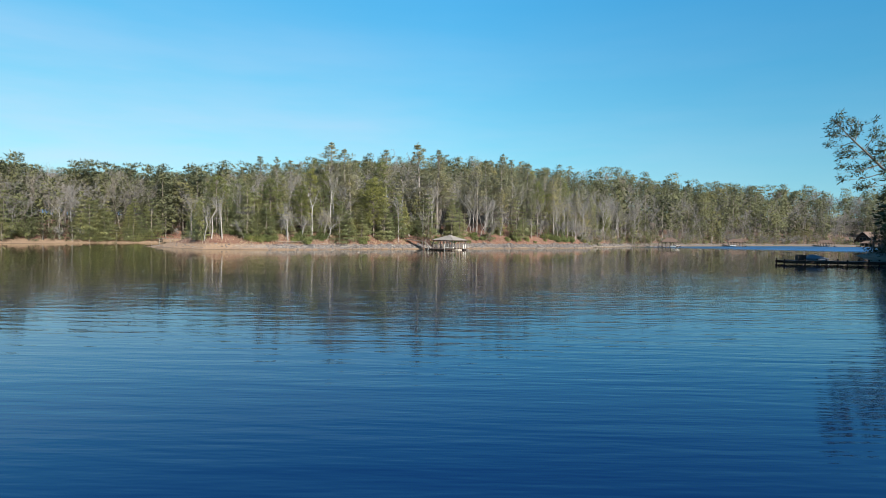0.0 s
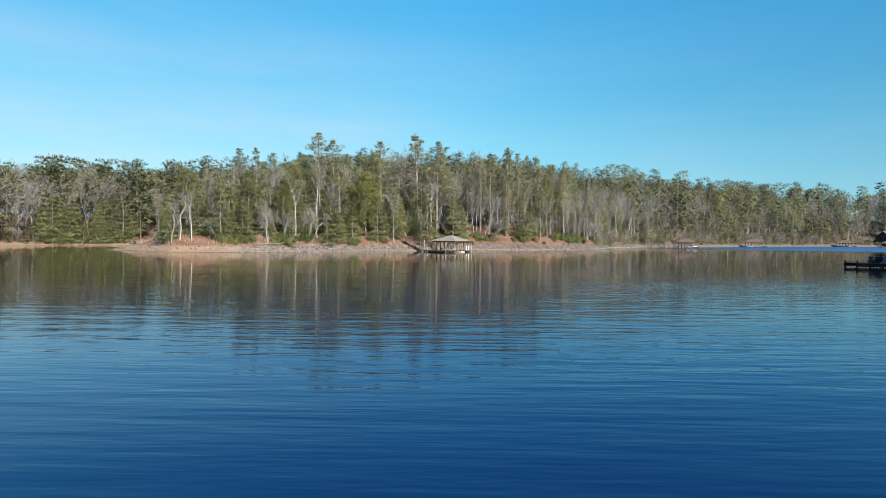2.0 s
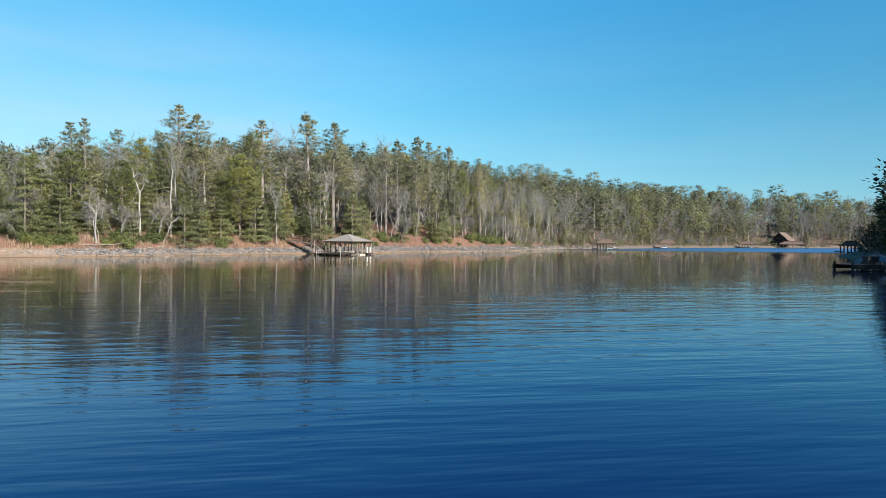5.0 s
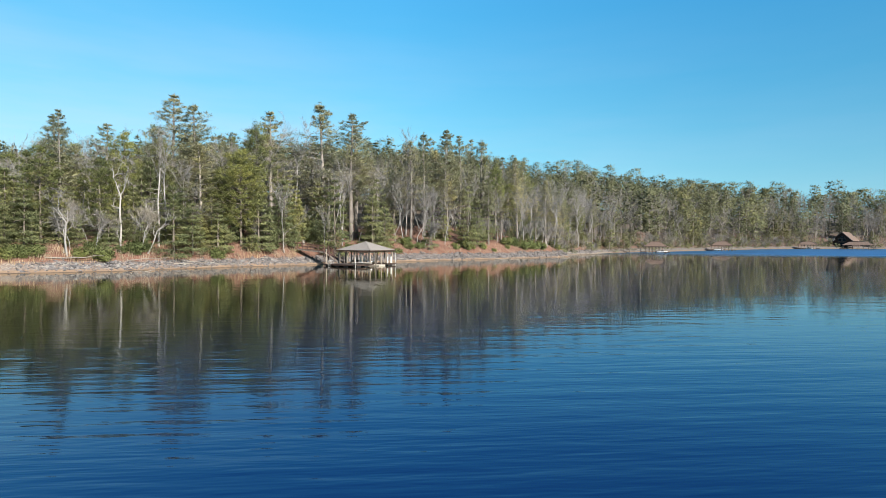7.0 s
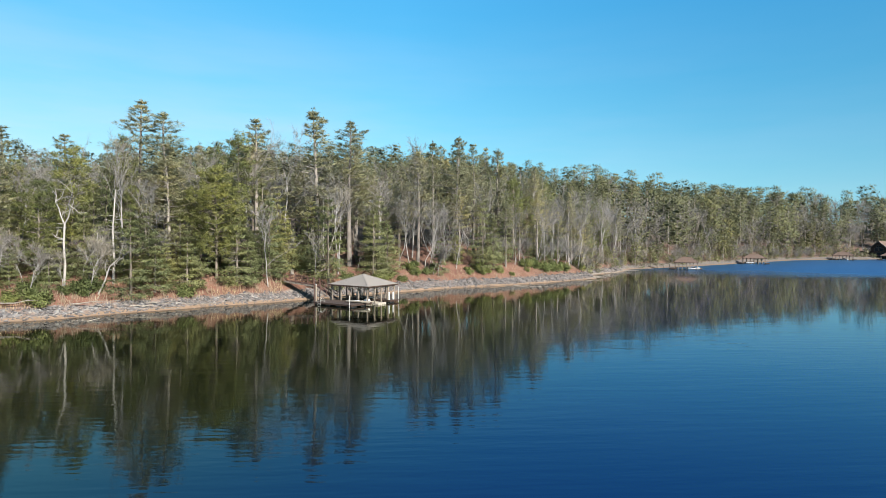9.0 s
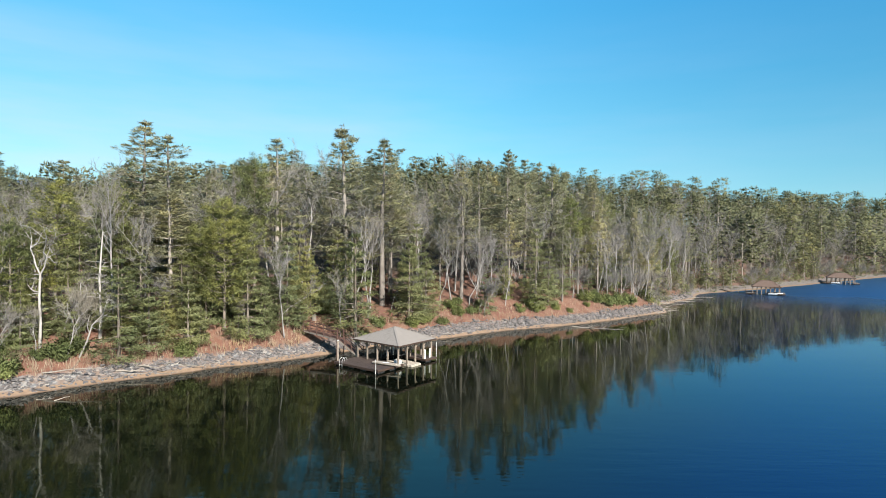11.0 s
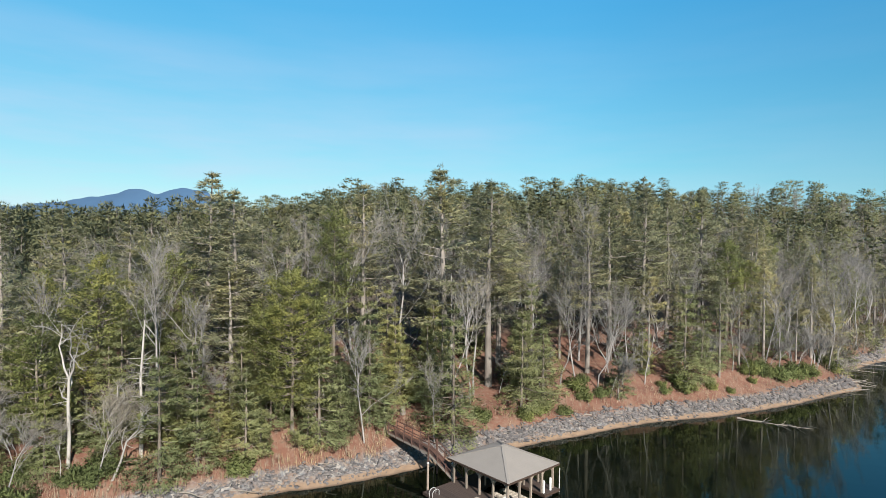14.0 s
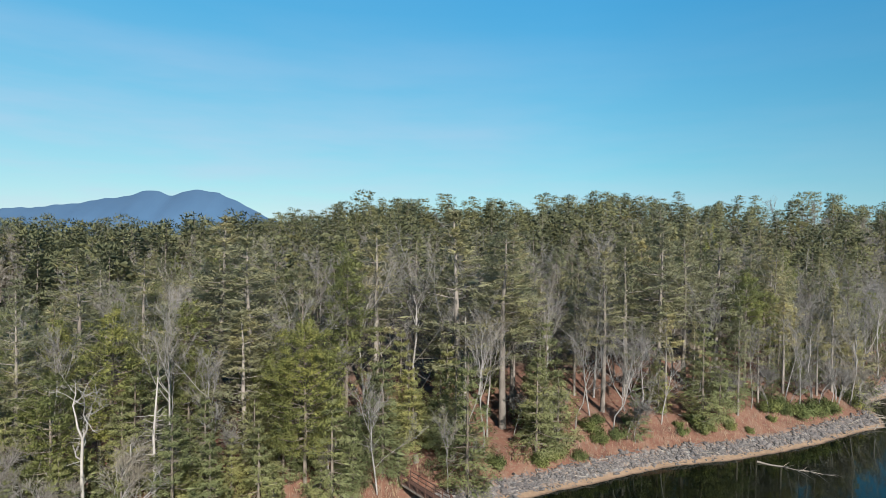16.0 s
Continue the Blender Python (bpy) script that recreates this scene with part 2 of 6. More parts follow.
# lake: dark clear water, wind ripples drawn out across the view, with calmer lanes
k = Mat("lake_water", 0.02)
lanes = k.ramp(k.noise(0.02, 3, (0.35, 1.0, 1)), [(0.35, (0.25, 0.25, 0.25)), (0.65, (1, 1, 1))])
r1 = k.noise(1.0, 3, (0.14, 1.0, 1), False, 0.5)
r2 = k.noise(0.24, 2, (0.35, 1.0, 1), False, 0.5)
r3 = k.noise(2.7, 2, (0.2, 1.0, 1), False, 0.5)
waves = k.math("ADD", k.math("ADD", k.math("MULTIPLY", r1, 0.42), k.math("MULTIPLY", r3, 0.13)), k.math("MULTIPLY", r2, 0.4))
wp = k.n.new("ShaderNodeSeparateXYZ")
k.l.new(k.n.new("ShaderNodeNewGeometry").outputs["Position"], wp.inputs[0])
open_ = k.math("ADD", wp.outputs["Y"], k.math("MULTIPLY", wp.outputs["X"], 0.5))
open_ = k.math("ADD", open_, k.math("MULTIPLY", k.noise(0.03, 4), 46))
gust = k.ramp(k.math("MULTIPLY", open_, 0.002), [(0.62, (0, 0, 0)), (0.74, (1, 1, 1))])      # breeze over the open eastern reach
waves = k.math("MULTIPLY", waves, k.math("ADD", lanes, k.math("MULTIPLY", gust, 0.8)))
calm = k.ramp(k.math("MULTIPLY", wp.outputs["Y"], 0.005), [(0.02, (1.7, 1.7, 1.7)), (0.30, (1.4, 1.4, 1.4)), (0.60, (0.6, 0.6, 0.6)), (0.80, (0.3, 0.3, 0.3))])      # sheltered under the bank
k.bump(k.math("MULTIPLY", waves, calm), 1.0, 0.10)
off = k.math("SUBTRACT", k.math("ADD", k.math("MULTIPLY", wp.outputs["X"], 1.6), 170.0), wp.outputs["Y"])      # mirrored sky and trees put into the colour: blue off the point, dark green by the bank
mirrored_tint = k.ramp(k.math("MULTIPLY", k.math("ADD", off, k.math("MULTIPLY", k.noise(0.03, 2), 20)), 0.005), [(0.30, (0.0014, 0.0022, 0.0013)), (0.50, (0.0009, 0.0041, 0.0215))])
k.colour(k.mix(gust, mirrored_tint, (0.0002, 0.0080, 0.0400)))
k.b.inputs["Specular IOR Level"].default_value = 0.0
gloss, edge, facing, both = (k.n.new("ShaderNode" + n) for n in ("BsdfGlossy", "Fresnel", "LayerWeight", "MixShader"))
edge.inputs["IOR"].default_value, facing.inputs["Blend"].default_value = 1.55, 0.5
wave_normal = k.b.inputs["Normal"].links[0].from_socket
for node in (gloss, edge, facing):
    k.l.new(wave_normal, node.inputs["Normal"])
k.l.new(k.math("ADD", k.math("MULTIPLY", gust, 0.28), 0.03), gloss.inputs["Roughness"])
# reflections coloured by view angle: blue when steep, greener by the bank
sheen_tint = k.ramp(facing.outputs["Facing"], [(0.58, (0.42, 0.70, 1.0)), (0.80, (0.70, 0.88, 1.0)), (0.92, (1.0, 1.0, 0.95))])
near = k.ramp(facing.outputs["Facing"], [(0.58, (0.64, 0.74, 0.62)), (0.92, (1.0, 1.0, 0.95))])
sheen_tint = k.mix(k.ramp(k.math("MULTIPLY", off, 0.005), [(0.16, (0, 0, 0)), (0.40, (1, 1, 1))]), near, sheen_tint)
# on the breezy reach the mirrored high sky is painted into the gloss
k.l.new(k.mix(gust, sheen_tint, (0.20, 0.40, 0.62)), gloss.inputs["Color"])
k.l.new(edge.outputs[0], both.inputs[0])
k.l.new(k.b.outputs[0], both.inputs[1])
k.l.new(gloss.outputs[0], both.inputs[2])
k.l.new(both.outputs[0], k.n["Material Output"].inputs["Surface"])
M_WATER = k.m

# distance haze is painted into the ridge's base colour
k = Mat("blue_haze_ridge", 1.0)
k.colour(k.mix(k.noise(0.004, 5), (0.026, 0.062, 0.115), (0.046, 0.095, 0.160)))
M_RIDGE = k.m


# ---------------------------------------------------------------- helpers for meshes
def obj(name, mesh, parent=None, label=""):
    ob = new(name, mesh)
    if parent is not None:
        ob.parent = parent
    if label:
        ob["label"] = label
    return ob


def mesh_of(name, verts, faces, mats, index=None, smooth=False, normals=None):
    me = bpy.data.meshes.new(name)
    verts = np.asarray(verts, dtype=np.float32)
    if isinstance(faces, np.ndarray):
        n, w = faces.shape
        me.vertices.add(len(verts))
        me.vertices.foreach_set("co", verts.ravel())
        me.loops.add(n * w)
        me.loops.foreach_set("vertex_index", faces.ravel().astype(np.int32))
        me.polygons.add(n)
        me.polygons.foreach_set("loop_start", np.arange(0, n * w, w, dtype=np.int32))
        me.update(calc_edges=True)
    else:
        me.from_pydata([tuple(v) for v in verts], [], faces)
    for m in mats:
        me.materials.append(m)
    if index is not None:
        me.polygons.foreach_set("material_index", np.asarray(index, dtype=np.int32))
    if smooth or normals is not None:
        me.polygons.foreach_set("use_smooth", np.ones(len(me.polygons), dtype=bool))
    me.update()
    if normals is not None:                                          # soft shading for masses of needles
        me.attributes.new("custom_normal", "FLOAT_VECTOR", "POINT").data.foreach_set("vector", np.asarray(normals, dtype=np.float32).ravel())
        me.update()
    return me


def unit(v):
    return v / (np.linalg.norm(v, axis=-1, keepdims=True) + 1e-9)


def smooth_normals(verts, faces):
    g = unit(np.cross(verts[faces[:, 1]] - verts[faces[:, 0]], verts[faces[:, 2]] - verts[faces[:, 0]]))
    n = np.zeros_like(verts)
    for i in range(faces.shape[1]):
        np.add.at(n, faces[:, i], g)
    return unit(n)


def mass_normals(verts, faces, lead, keep=0.22):
    """Vertex normals that follow the mass (lead, one a vertex) more than the single needle; faces are turned to suit."""
    g = unit(np.cross(verts[faces[:, 1]] - verts[faces[:, 0]], verts[faces[:, 2]] - verts[faces[:, 0]]))
    m = unit(lead[faces].mean(1))
    turn = np.sum(g * m, 1) < 0
    faces = np.where(turn[:, None], faces[:, ::-1], faces)
    g = np.where(turn[:, None], -g, g)
    n = np.zeros_like(verts)
    n[faces.ravel()] = np.repeat(unit(m * (1 - keep) + g * keep), faces.shape[1], 0)
    return faces, n


def part(name, bm, material, parent, label=""):
    me = bpy.data.meshes.new(name)
    bm.to_mesh(me)
    bm.free()
    me.materials.append(material)
    return obj(name, me, parent, label)


def box(bm, x0, x1, y0, y1, z0, z1, m=None):
    """A box with softened upright edges added to bm."""
    c = Matrix.Translation(((x0 + x1) / 2, (y0 + y1) / 2, (z0 + z1) / 2)) @ Matrix.Diagonal((x1 - x0, y1 - y0, z1 - z0, 1))
    return bmesh.ops.create_cube(bm, size=1, matrix=(m @ c) if m else c)["verts"]


def beam(bm, a, b, w, h):
    """A squared timber from a to b."""
    a, b = Vector(a), Vector(b)
    d = b - a
    m = Matrix.Translation((a + b) / 2) @ d.to_track_quat("X", "Z").to_matrix().to_4x4() @ Matrix.Diagonal((d.length, w, h, 1))
    bmesh.ops.create_cube(bm, size=1, matrix=m)


def rod(bm, a, b, r0, r1=None, seg=8):
    a, b = Vector(a), Vector(b)
    d = b - a
    m = Matrix.Translation((a + b) / 2) @ d.to_track_quat("Z", "Y").to_matrix().to_4x4()
    bmesh.ops.create_cone(bm, cap_ends=True, segments=seg, radius1=r0, radius2=r0 if r1 is None else r1, depth=d.length, matrix=m)


def soften(bm, w=0.02):
    bmesh.ops.bevel(bm, geom=bm.edges[:], offset=w, segments=1, affect="EDGES", clamp_overlap=True)
    return bm


# ---------------------------------------------------------------- the lie of the land
LAKE = [(-330, -30), (-260, 50), (-192, 112), (-145, 165), (-131, 198), (-119, 211), (-109, 217), (-109, 228), (-102, 228), (-100, 214),
        (-75, 170.5), (-89, 166.5), (-77, 159), (-66, 151), (-52, 152), (-43, 156), (-36.7, 158.9), (-30.6, 165), (-20.2, 173.6),
        (-13.6, 178), (-7, 184), (0, 190.2), (7.3, 196), (15, 202.4), (21.2, 207), (32.7, 213.2), (46, 222.7), (57, 232.5),
        (61.5, 235.5), (63, 240), (66, 252), (82, 268), (90, 284), (104, 294), (118, 302), (150, 328), (172, 346), (222, 383),
        (268, 406), (330, 414), (420, 406), (500, 370), (470, 300), (330, 275), (230, 238), (163, 198), (133, 184), (121, 160), (110, 138),
        (99, 112), (80, 86), (70, 60), (64, 20), (52, -15), (20, -45), (-60, -52), (-250, -60)]
LAKE = np.array(LAKE, float)


def shore_distance(x, y):
    """Metres inland from the waterline; below zero on the lake."""
    x, y = np.asarray(x, float), np.asarray(y, float)
    a, b = LAKE, np.roll(LAKE, -1, 0)
    best = np.full(x.shape, 1e9)
    inside = np.zeros(x.shape, bool)
    for (ax, ay), (bx, by) in zip(a, b):
        dx, dy = bx - ax, by - ay
        t = np.clip(((x - ax) * dx + (y - ay) * dy) / (dx * dx + dy * dy), 0, 1)
        best = np.minimum(best, np.hypot(x - ax - t * dx, y - ay - t * dy))
        if dy:
            inside ^= ((ay > y) != (by > y)) & (x < dx * (y - ay) / dy + ax)
    return np.where(inside, -best, best)


def ripple(x, y):
    return (np.sin(x * 0.31 + 1.3 * np.sin(y * 0.17)) + np.sin(y * 0.27 + 1.7 * np.sin(x * 0.13)) + np.sin((x + y) * 0.71)) / 3


def height(x, y):
    x, y = np.asarray(x, float), np.asarray(y, float)
    d = shore_distance(x, y)
    w = d + 0.5 * ripple(x * 2.1, y * 2.1) * np.clip(d * 0.5 + 0.6, 0, 1)
    z = np.interp(w, [-60, -12, 0, 1.0, 3.4, 8, 20, 45, 90, 160, 300, 5000], [-6, -3, 0, 0.28, 1.8, 4.3, 6.6, 12, 21, 29, 33, 33])
    hill = np.clip((x + 300) / 225, 0.45, 1) * np.clip(1 + (x + 15) / 120, 1, 1.36)                      # lower ground towards the west
    east = np.clip(1 - (x - 130) / 200, 0.6, 1)                    # gentler banks on the far east shore
    f = hill * (0.2 + 0.8 * east)
    z = np.where(d > 0, z * np.clip(1 + (f - 1) * (d - 3) / np.where(f > 1, 60, 20), np.minimum(f, 1), np.maximum(f, 1)) + 0.9 * ripple(x * 0.35, y * 0.35) * np.clip((d - 4) / 20, 0, 1), z)
    low = np.interp(x, [-90, -70, 75, 130], [0.5, 1, 1, 0.5])
    return np.where(d > 0, z * (1 - (1 - low) * np.clip(1 - d / 12, 0, 1)), z)


def spread(lo, hi, step, far):
    mid = np.arange(lo, hi + step / 2, step)
    g = [step]
    left, right = [lo], [hi]
    s = step
    while left[-1] > -far or right[-1] < far:
        s *= 1.25
        left.append(max(left[-1] - s, -far))
        right.append(min(right[-1] + s, far))
    return np.unique(np.concatenate([left[::-1], mid, right]))


gx, gy = spread(-100, 75, 1.1, 4600), spread(140, 262, 1.1, 4600)
GX, GY = np.meshgrid(gx, gy)
GZ = height(GX, GY)
nx, ny = len(gx), len(gy)
ii = (np.arange(ny - 1)[:, None] * nx + np.arange(nx - 1)).ravel()
ground = new("ground", mesh_of("ground", np.stack([GX, GY, GZ], -1).reshape(-1, 3), np.stack([ii, ii + 1, ii + nx + 1, ii + nx], 1), [M_GROUND], None, True))
tagged(ground, "red clay and pine straw bank rising from the lake", "ground", kind="structure")

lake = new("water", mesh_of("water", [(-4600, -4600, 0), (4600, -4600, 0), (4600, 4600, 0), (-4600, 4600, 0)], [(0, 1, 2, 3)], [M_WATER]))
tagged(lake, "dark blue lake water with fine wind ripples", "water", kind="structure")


# ---------------------------------------------------------------- tree meshes
def tube(path, radii, sides):
    """A tapering tube along path: verts and quads."""
    path = np.asarray(path, float)
    n = len(path)
    d = np.gradient(path, axis=0)
    d /= np.linalg.norm(d, axis=1)[:, None] + 1e-9
    ref = np.where(np.abs(d[:, 2:3]) > 0.9, np.array([[1.0, 0, 0]]), np.array([[0, 0, 1.0]]))
    u = np.cross(d, ref)
    u /= np.linalg.norm(u, axis=1)[:, None] + 1e-9
    v = np.cross(d, u)
    a = np.arange(sides) * 2 * np.pi / sides
    ring = (np.cos(a)[None, :, None] * u[:, None] + np.sin(a)[None, :, None] * v[:, None]) * np.asarray(radii)[:, None, None]
    verts = (path[:, None] + ring).reshape(-1, 3)
    i = np.arange(n - 1)[:, None] * sides
    j = np.arange(sides)[None]
    k2 = (j + 1) % sides
    faces = np.stack([i + j, i + k2, i + sides + k2, i + sides + j], -1).reshape(-1, 4)
    return verts, faces


def join(pieces):
    vs, fs, at = [], [], 0
    for v, f in pieces:
        vs.append(v)
        fs.append(f + at)
        at += len(v)
    return np.concatenate(vs), np.concatenate(fs)


def blades(rng, p, d, length, width, flat=0.6):
    """Slim diamonds from points p along d."""
    n = len(p)
    d = d / (np.linalg.norm(d, axis=1)[:, None] + 1e-9)
    r = rng.normal(size=(n, 3))
    r[:, 2] *= flat
    s = r - d * np.sum(r * d, 1)[:, None]
    s /= np.linalg.norm(s, axis=1)[:, None] + 1e-9
    L, W = length[:, None], width[:, None]
    v = np.stack([p, p + d * L * 0.5 + s * W * 0.5, p + d * L, p + d * L * 0.45 - s * W * 0.5], 1).reshape(-1, 3)
    return v, np.arange(4 * n).reshape(n, 4)


def tufts(rng, p, d, length, wide=0.32, flat=0.5):
    """Needle tufts: single slim points from p along d."""
    d = unit(d)
    r = rng.normal(size=p.shape) * [1, 1, flat]
    e = unit(r - d * np.sum(r * d, 1)[:, None]) * (length * wide / 2)[:, None]
    return np.stack([p - e, p + e, p + d * length[:, None]], 1).reshape(-1, 3), np.arange(3 * len(p)).reshape(-1, 3)


def pine_shape(seed, H, base, R, step, per, sprays, size, kind="white"):
    """Trunk-and-limbs and needle sprays of one conifer."""
    rng = np.random.default_rng(seed)
    zs = np.linspace(0, H, 9)
    bend = np.cumsum(rng.normal(0, 0.10 * H / 25, (9, 2)), 0) * (zs / H)[:, None]
    path = np.column_stack([bend, zs])
    r0 = 0.011 * H + 0.04
    wood = [tube(path, r0 * (1 - zs / H) ** 0.8 + 0.02, 6)]
    P, D, S, C, E, N = [], [], [], [], [], []
    z = base * H
    while z < H - 0.3:
        f = (z - base * H) / (H * (1 - base))
        if kind == "white":
            prof = max(0.08, (1 - f) ** 0.88) * (0.72 + 0.45 * min(1, f * 5)) * (0.8 + 0.3 * math.sin(z * 1.9 + seed)) * rng.uniform(0.75, 1.15)
        elif kind == "yellow":
            prof = max(0.25, math.sin(math.pi * min(0.97, 0.25 + 0.72 * f)))
        else:
            prof = (1 - f) ** 0.85 * (0.75 + 0.25 * min(1, f * 8))
        c = np.array([np.interp(z, zs, path[:, 0]), np.interp(z, zs, path[:, 1]), z])
        az0 = rng.uniform(0, 6.28)
        n = max(2, int(round(per * rng.uniform(0.6, 1.25))))
        for b in range(n):
            if kind == "white" and rng.random() < 0.14:
                continue
            az = az0 + b * 6.283 / n + rng.normal(0, 0.3)
            ln = max(0.35, R * prof * rng.uniform(0.6, 1.15))
            up = {"white": 0.04 + 0.60 * f ** 1.3, "yellow": 0.15 + 0.5 * f, "young": -0.12 + 0.75 * f ** 2}[kind] + rng.normal(0, 0.08)
            o = np.array([math.cos(az), math.sin(az), 0])
            side = np.array([-o[1], o[0], 0])
            mid = c + o * ln * 0.5 + [0, 0, ln * 0.5 * up - 0.03 * ln]
            tip = c + o * ln + [0, 0, ln * (up + 0.10)]
            if ln > 0.9:
                wood.append(tube([c, mid, tip], [0.025 + 0.012 * ln, 0.014 + 0.006 * ln, 0.006], 3))
            m = max(6, int(sprays * (0.2 + 1.1 * ln / R)))
            if kind == "yellow":                                     # round clumps of needles towards the ends of the limbs
                nc = max(2, int(ln * 1.5))
                cl = rng.uniform(0.35, 1.0, nc)
                cc = c + (tip - c) * cl[:, None] + side * rng.normal(0, 0.24 * ln, nc)[:, None] * (1.1 - cl[:, None] * 0.5) + np.column_stack([np.zeros((nc, 2)), rng.normal(0.15, 0.22, nc)])
                w = rng.integers(0, nc, m)
                dd = unit(rng.normal(size=(m, 3))) * [1, 1, 0.7] + [0, 0, 0.18]
                P.append(cc[w] + dd * rng.uniform(0.15, 0.62, (m, 1)))
                D.append(dd + o * 0.3 + rng.normal(0, 0.3, (m, 3)))
                S.append(np.full(m, size) * rng.uniform(0.7, 1.2, m))
                N.append(dd + o * 0.35 + [0, 0, 0.45])
                C.append(cc)
                E.append(np.stack([np.tile(o * 0.2, (nc, 1)), np.tile(side * 0.2, (nc, 1)), np.tile([0, 0, 0.13], (nc, 1))], 1) * rng.uniform(0.7, 1.2, (nc, 1, 1)))
            else:                                                    # flat feathered boughs: side twigs swept forward, needles along them
                k_ = max(4, int(3.6 * ln))
                tt = rng.uniform(0.18, 1.0, k_)
                sg = rng.choice((-1.0, 1.0), k_)
                tw = ln * (0.20 + 0.34 * np.sin(np.pi * np.clip(tt * 0.85 + 0.1, 0, 1))) * rng.uniform(0.55, 1.15, k_)
                lift = rng.normal(0, 0.05, k_)
                w = rng.integers(0, k_, m)
                u = rng.uniform(0, 1, m) ** 0.8
                t = tt[w]
                q = c + (mid - c) * np.minimum(t * 2, 1)[:, None] + (tip - mid) * np.maximum(t * 2 - 1, 0)[:, None]
                q = q + side * (sg[w] * tw[w] * u * 0.85)[:, None] + o * (tw[w] * u * 0.6)[:, None] + rng.normal(0, 1.0, (m, 3)) * [0.11, 0.11, 0.08 + 0.03 * ln]
                q[:, 2] += (lift[w] + (0.10 if kind == "white" else -0.10)) * tw[w] * u
                P.append(q)
                D.append(o * 0.8 + side * (sg[w] * 0.7)[:, None] + rng.normal(0, 0.55, (m, 3)) + [0, 0, 0.25 if kind == "white" else 0.12])
                S.append(np.full(m, size) * rng.uniform(0.65, 1.25, m))
                N.append(np.tile(o * 0.6 + [0, 0, 0.8], (m, 1)) + rng.normal(0, 0.22, (m, 3)))
                if ln > 1.2:
                    C.append((c * 0.42 + tip * 0.58 - [0, 0, 0.08])[None])
                    E.append(np.stack([(tip - c) * 0.18, side * ln * 0.08, np.array([0, 0, 0.04 + 0.02 * ln])])[None])
        z += step * rng.uniform(0.7, 1.35) * (1.0 if kind != "white" else (1.1 - 0.55 * f))
    n = 26
    P.append(np.column_stack([path[-1][0] + rng.normal(0, 0.12, n), path[-1][1] + rng.normal(0, 0.12, n), H - rng.uniform(0, 1.2, n)]))
    D.append(np.column_stack([rng.normal(0, 0.6, (n, 2)), np.full(n, 1.0)]))
    S.append(np.full(n, size))
    N.append(np.tile([0, 0, 1.0], (n, 1)))
    P, D, S = np.concatenate(P), np.concatenate(D), np.concatenate(S)
    crown = tufts(rng, P, D, S * 1.1, 0.27, 0.3 if kind != "yellow" else 0.8)
    lead = np.repeat(np.concatenate(N), 3, 0)
    C, E = np.concatenate(C), np.concatenate(E)
    k3 = len(C)
    hv = np.stack([C + g * E[:, a] * rng.uniform(0.75, 1.2, (k3, 1)) for a, g in ((0, 1), (1, 1), (0, -1), (1, -1), (2, 1), (2, -1))], 1).reshape(-1, 3)
    hf = (np.array([(0, 1, 4), (1, 2, 4), (2, 3, 4), (3, 0, 4), (1, 0, 5), (2, 1, 5), (3, 2, 5), (0, 3, 5)])[None] + (np.arange(k3) * 6)[:, None, None]).reshape(-1, 3)
    cv, cf = join([crown, (hv, hf)])
    lead = np.concatenate([lead, unit(hv - np.repeat(C, 6, 0)) + [0, 0, 0.5]])
    cf, cn = mass_normals(cv, cf, lead)
    if base > 0.25:                                   # dead stubs on the clear trunk
        for _ in range(int(9 * base * 2)):
            zz = rng.uniform(0.12, base) * H
            az, ln = rng.uniform(0, 6.28), rng.uniform(0.4, 1.8)
            c = np.array([np.interp(zz, zs, path[:, 0]), np.interp(zz, zs, path[:, 1]), zz])
            wood.append(tube([c, c + [math.cos(az) * ln, math.sin(az) * ln, rng.normal(0, 0.2)]], [0.025, 0.006], 3))
    return join(wood), (cv, cf, cn)


